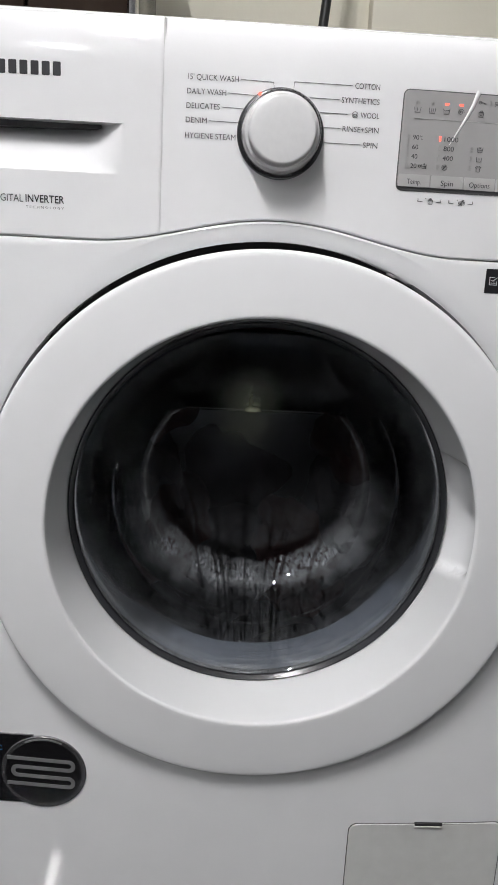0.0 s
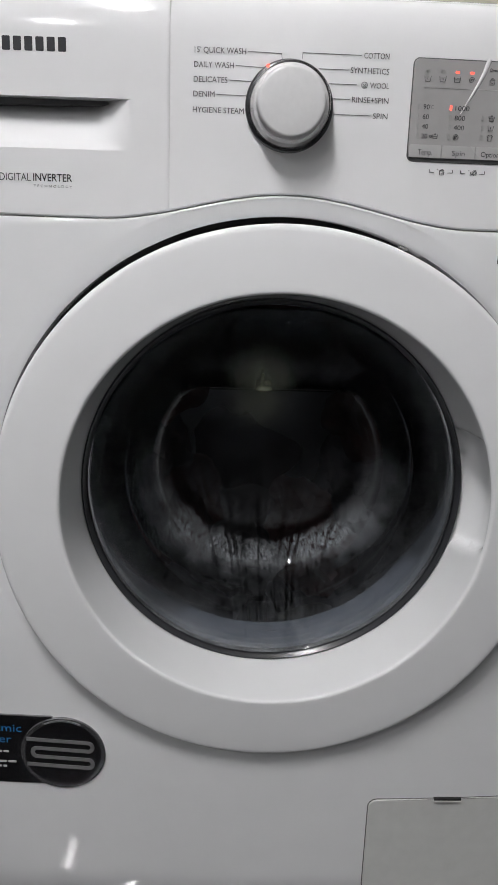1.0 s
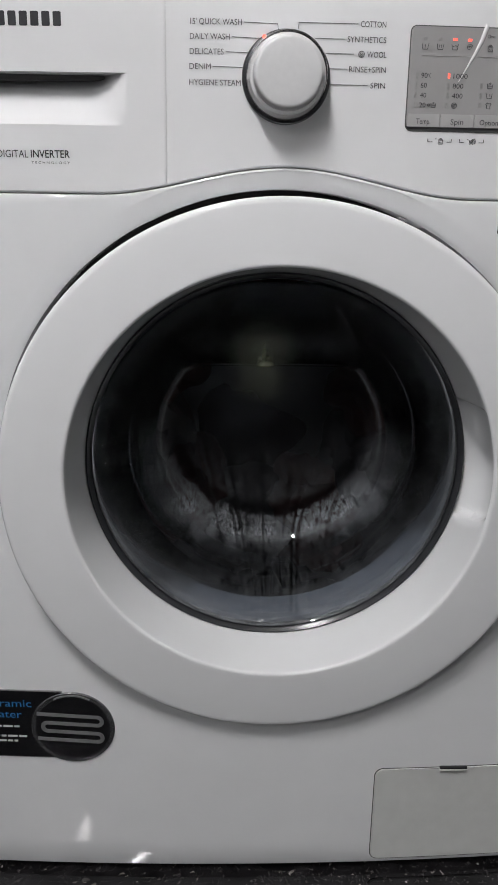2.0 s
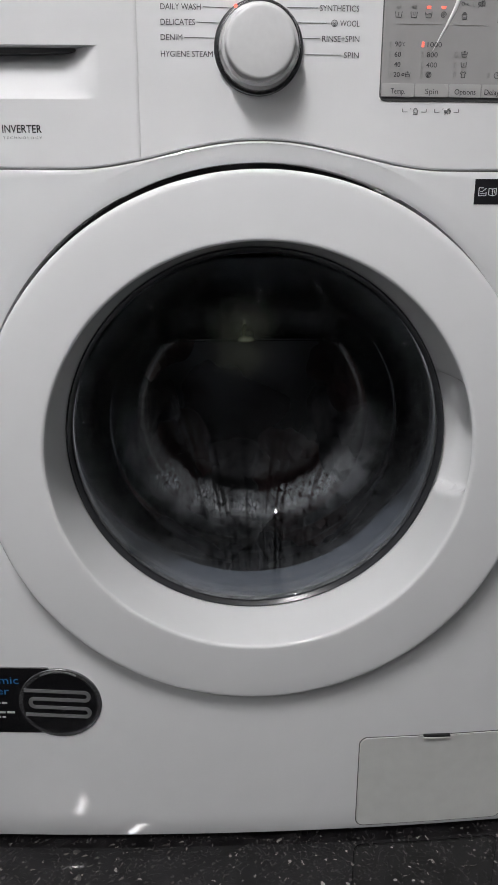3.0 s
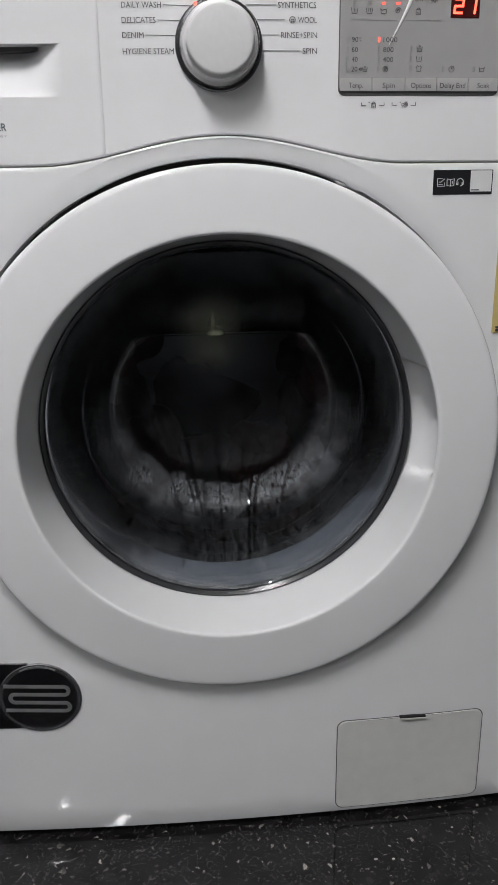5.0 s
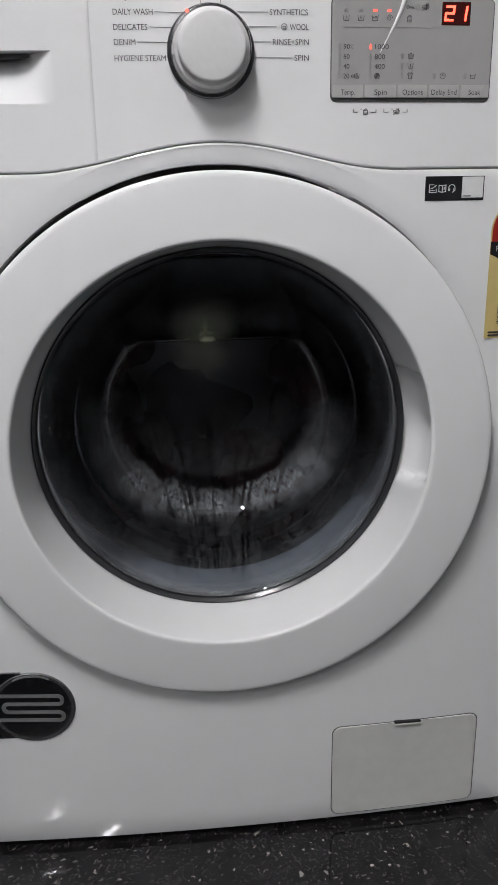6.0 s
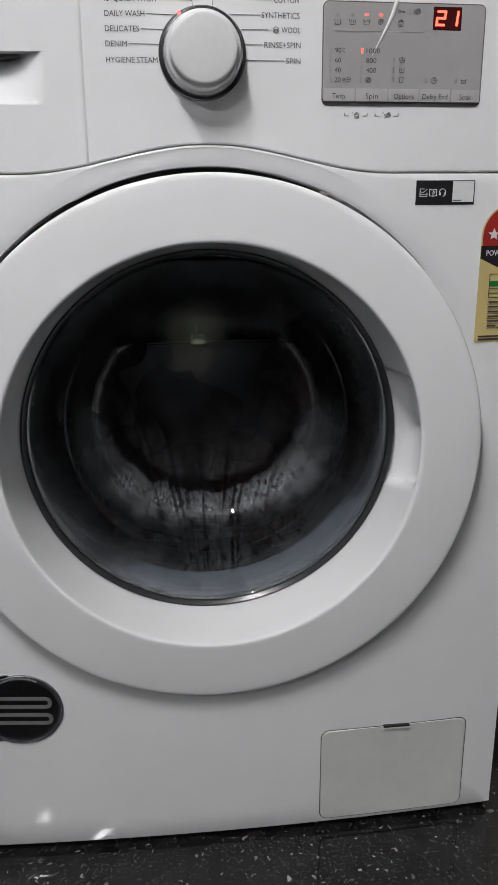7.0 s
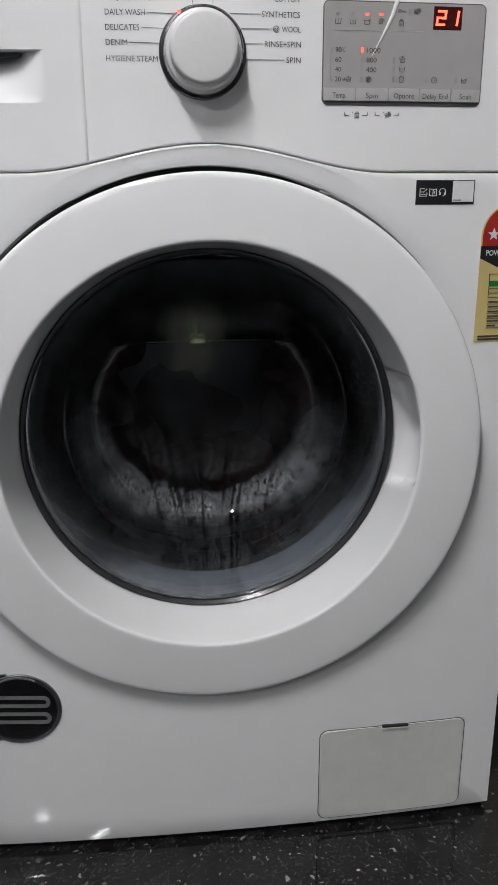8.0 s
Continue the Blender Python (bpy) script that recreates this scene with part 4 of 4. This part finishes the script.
def badge():
    cx, cz = -0.1952, 0.1724
    b = part("heater_badge", plate(rounded(-0.2930, -0.2050, 0.1374, 0.2118, 0.002, 3), 0.0010), BADGE_BLACK, machine, "glossy black badge with a silver-rimmed round emblem")
    part("badge_edge", plate(rounded(-0.2936, -0.2040, 0.1366, 0.2126, 0.002, 3), 0.0006), BADGE_GREY, b)
    disc = [(cx + 0.0410 * math.cos(2 * math.pi * i / 64), cz + 0.0390 * math.sin(2 * math.pi * i / 64)) for i in range(64)]
    part("silver_rim", plate(disc, 0.0018, 0, 0.0006), BADGE_SILVER, b, "silver rim")
    disc = [(cx + 0.0368 * math.cos(2 * math.pi * i / 64), cz + 0.0350 * math.sin(2 * math.pi * i / 64)) for i in range(64)]
    part("emblem_disc", plate(disc, 0.0022, 0, 0.0003), BADGE_BLACK, b, "black emblem disc")
    r = 0.0046
    tilt = -0.045
    path = [(cx - 0.0335, cz + 0.0138), (cx + 0.0240, cz + 0.0138)] + arc(cx + 0.0240, cz + 0.0092, r, 90, -90, 10) + [(cx - 0.0245, cz + 0.0046)] + arc(cx - 0.0245, cz, r, 90, 270, 10) + \
           [(cx + 0.0240, cz - 0.0046)] + arc(cx + 0.0240, cz - 0.0092, r, 90, -90, 10) + [(cx - 0.0335, cz - 0.0138)]
    path = [(x, z + (x - cx) * tilt) for x, z in path]
    part("element_line", ribbon(bmesh.new(), path, 0.0036, 0.0025), BADGE_GREY, b, "grey heating element line", smooth=False)
    # Glint along the rim's top, painted as a grey arc.
    part("rim_glint", ribbon(bmesh.new(), arc(cx, cz, 0.0362, 62, 118, 12), 0.0013, 0.0024), BADGE_GREY, b)
    lettering("badge_print", "Ceramic", -0.2830, -0.2348, 0.1985, 0.0082, BADGE_BLUE, b, 0.0012)
    lettering("badge_print", "Heater", -0.2830, -0.2450, 0.1862, 0.0082, BADGE_BLUE, b, 0.0012)
    for x1, z in ((-0.2480, 0.1720), (-0.2400, 0.1610), (-0.2505, 0.1556)):
        x = -0.2830
        rnd = random.Random(int(z * 10000))
        while x < x1 - 0.003:
            w = rnd.uniform(0.004, 0.010)
            strip("print_bar", x, min(x + w, x1), z - 0.0010, z + 0.0010, PALE, b, 0.0010, 0.0003)
            x += w + 0.0015


badge()


def service_sticker():
    s = part("service_sticker", plate(rounded(0.1772, 0.2300, 0.6469, 0.6670, 0.0003, 2), 0.0004, 0, 0.0001), STICKER_BLACK, machine, "small black service sticker with white line icons")
    for x, kind in ((0.1838, "note"), (0.1923, "book"), (0.2008, "headset")):
        icon(kind, x, 0.6570, 0.0031, s, 0.0007, STICKER_WHITE, 0.0005)
    strip("code_patch", 0.2100, 0.2290, 0.6492, 0.6664, STICKER_WHITE, s, 0.0004, label="blank pale patch")
    strip("print_bar", 0.2105, 0.2180, 0.6502, 0.6510, PRINT, s, 0.0008)


service_sticker()


def energy_label():
    x0, x1, z0, z1 = 0.2397, 0.2957, 0.5262, 0.6200
    c, r = (x0 + x1) / 2, (x1 - x0) / 2
    out = [(x0, z0), (x1, z0)] + arc(c, z1, r, 0, 180, 24)
    e = part("energy_label", plate(out, 0.0004, 0, 0.0001), ENERGY_YELLOW, machine, "straw-yellow energy label with a red star-rating dome")
    r2 = r - 0.0012
    dome = arc(c, z1, r2, 0, 180, 24) + [(c - r2, 0.6118), (c + r2, 0.6118)]
    part("rating_dome", plate(dome, 0.0008, 0, 0.0001), ENERGY_RED, e, "dark red dome")
    part("band", plate([(x0 + 0.0002, 0.6118), (x0 + 0.0002, 0.6010), (c, 0.5880), (x1 - 0.0002, 0.6010), (x1 - 0.0002, 0.6118)], 0.0008, 0, 0.0001), STICKER_BLACK, e, "black band")
    lettering("label_print", "POWER", 0.2448, 0.2640, 0.6058, 0.0046, STICKER_WHITE, e, 0.0010, 0.02)
    for k in range(3):
        sx, sz = 0.2508 + 0.0125 * k, 0.6215 + (0.009 if k == 1 else 0)
        star = [(sx + q * math.cos(radians(90 + 36 * i)), sz + q * math.sin(radians(90 + 36 * i))) for i, q in enumerate([0.0056, 0.0024] * 5)]
        bm = bmesh.new()
        loops(bm, [[(x, face_y(x), z) for x, z in star], [(x, face_y(x) - 0.0012, z) for x, z in star], [(sx + (x - sx) * 0.05, face_y(sx) - 0.0012, sz + (z - sz) * 0.05) for x, z in star]], cap=True)
        part("star", bm, STICKER_WHITE, e, "white star", smooth=False)
    strip("green_bar", 0.2504, 0.2900, 0.5762, 0.5812, ENERGY_GREEN, e, 0.0004)
    for z in (0.5872, 0.5745, 0.5705, 0.5665):
        strip("print_rule", 0.2500, 0.2905, z - 0.0002, z + 0.0002, PRINT_BOLD, e, 0.0006)
    for x in (0.2502, 0.2900):
        strip("print_rule", x - 0.0002, x + 0.0002, 0.5665, 0.5872, PRINT_BOLD, e, 0.0006, 0.0001)
    rnd = random.Random(3)
    for k in range(6):
        z = 0.5625 - 0.0043 * k
        strip("print_bar", 0.2508, 0.2508 + rnd.uniform(0.008, 0.016), z - 0.0007, z + 0.0007, PRINT, e, 0.0006)
        strip("print_rule", 0.2500, 0.2905, z - 0.0021, z - 0.0018, PRINT_BOLD, e, 0.0006, 0.0001)
    for z in (0.5315, 0.5288):
        strip("print_bar", 0.2430, 0.2920, z - 0.0007, z + 0.0007, PRINT_BOLD, e, 0.0006)


energy_label()


# ---- things on and behind the machine ----
def dark_appliance():
    a = thing("dark_cabinet", "dark brown lacquered box with chrome trim on the machine", "appliance", at=(-0.33, 0.29, 0.850))
    m = Matrix.Translation((0.33, -0.29, -0.850))

    def local(bm):
        bm.transform(m)
        return bm

    part("body", local(box(bmesh.new(), -0.530, -0.1400, 0.180, 0.440, 0.862, 1.120, 0.006)), DARK_BROWN, a)
    part("front_door", local(box(bmesh.new(), -0.528, -0.2420, 0.168, 0.1800, 0.864, 1.116, 0.004)), DARK_BROWN, a, "glossy dark door")
    part("front_frame", local(box(bmesh.new(), -0.2400, -0.1440, 0.168, 0.1800, 0.864, 1.116, 0.004)), DARK_BROWN, a)
    part("chrome_trim", local(box(bmesh.new(), -0.1438, -0.1360, 0.164, 0.1900, 0.858, 1.120, 0.003)), ALUMINIUM, a, "bright chrome edge trim")
    for x in (-0.28, -0.16):
        for y in (0.21, 0.41):
            part("foot", local(box(bmesh.new(), x - 0.012, x + 0.012, y - 0.012, y + 0.012, 0.850, 0.863, 0.002)), RUBBER, a)


dark_appliance()

bm = bmesh.new()
rows = []
p0, p1 = Vector((0.036, 0.475, 0.60)), Vector((0.105, 0.500, 1.45))
for i in range(13):
    t = i / 12
    c = p0.lerp(p1, t) + Vector((0.012 * math.sin(t * 3.1), 0, 0))
    rows.append([(c.x + 0.0065 * math.cos(k * math.pi / 6), c.y + 0.0065 * math.sin(k * math.pi / 6), c.z) for k in range(12)])
loops(bm, rows)
tagged(part("power_cable", bm, CABLE, None, "black power cable running up the wall behind the machine"), category="cable")


def motions():
    """The drum and its load spin steadily through the whole clip, two turns a second."""
    rows = []
    for i in range(81):
        rows.append((i * 0.1, pose(0, 0.26, CZ, 0, 72.0 * i, 0)))
    for turning in (drum, *load):
        walk(turning, rows)


motions()
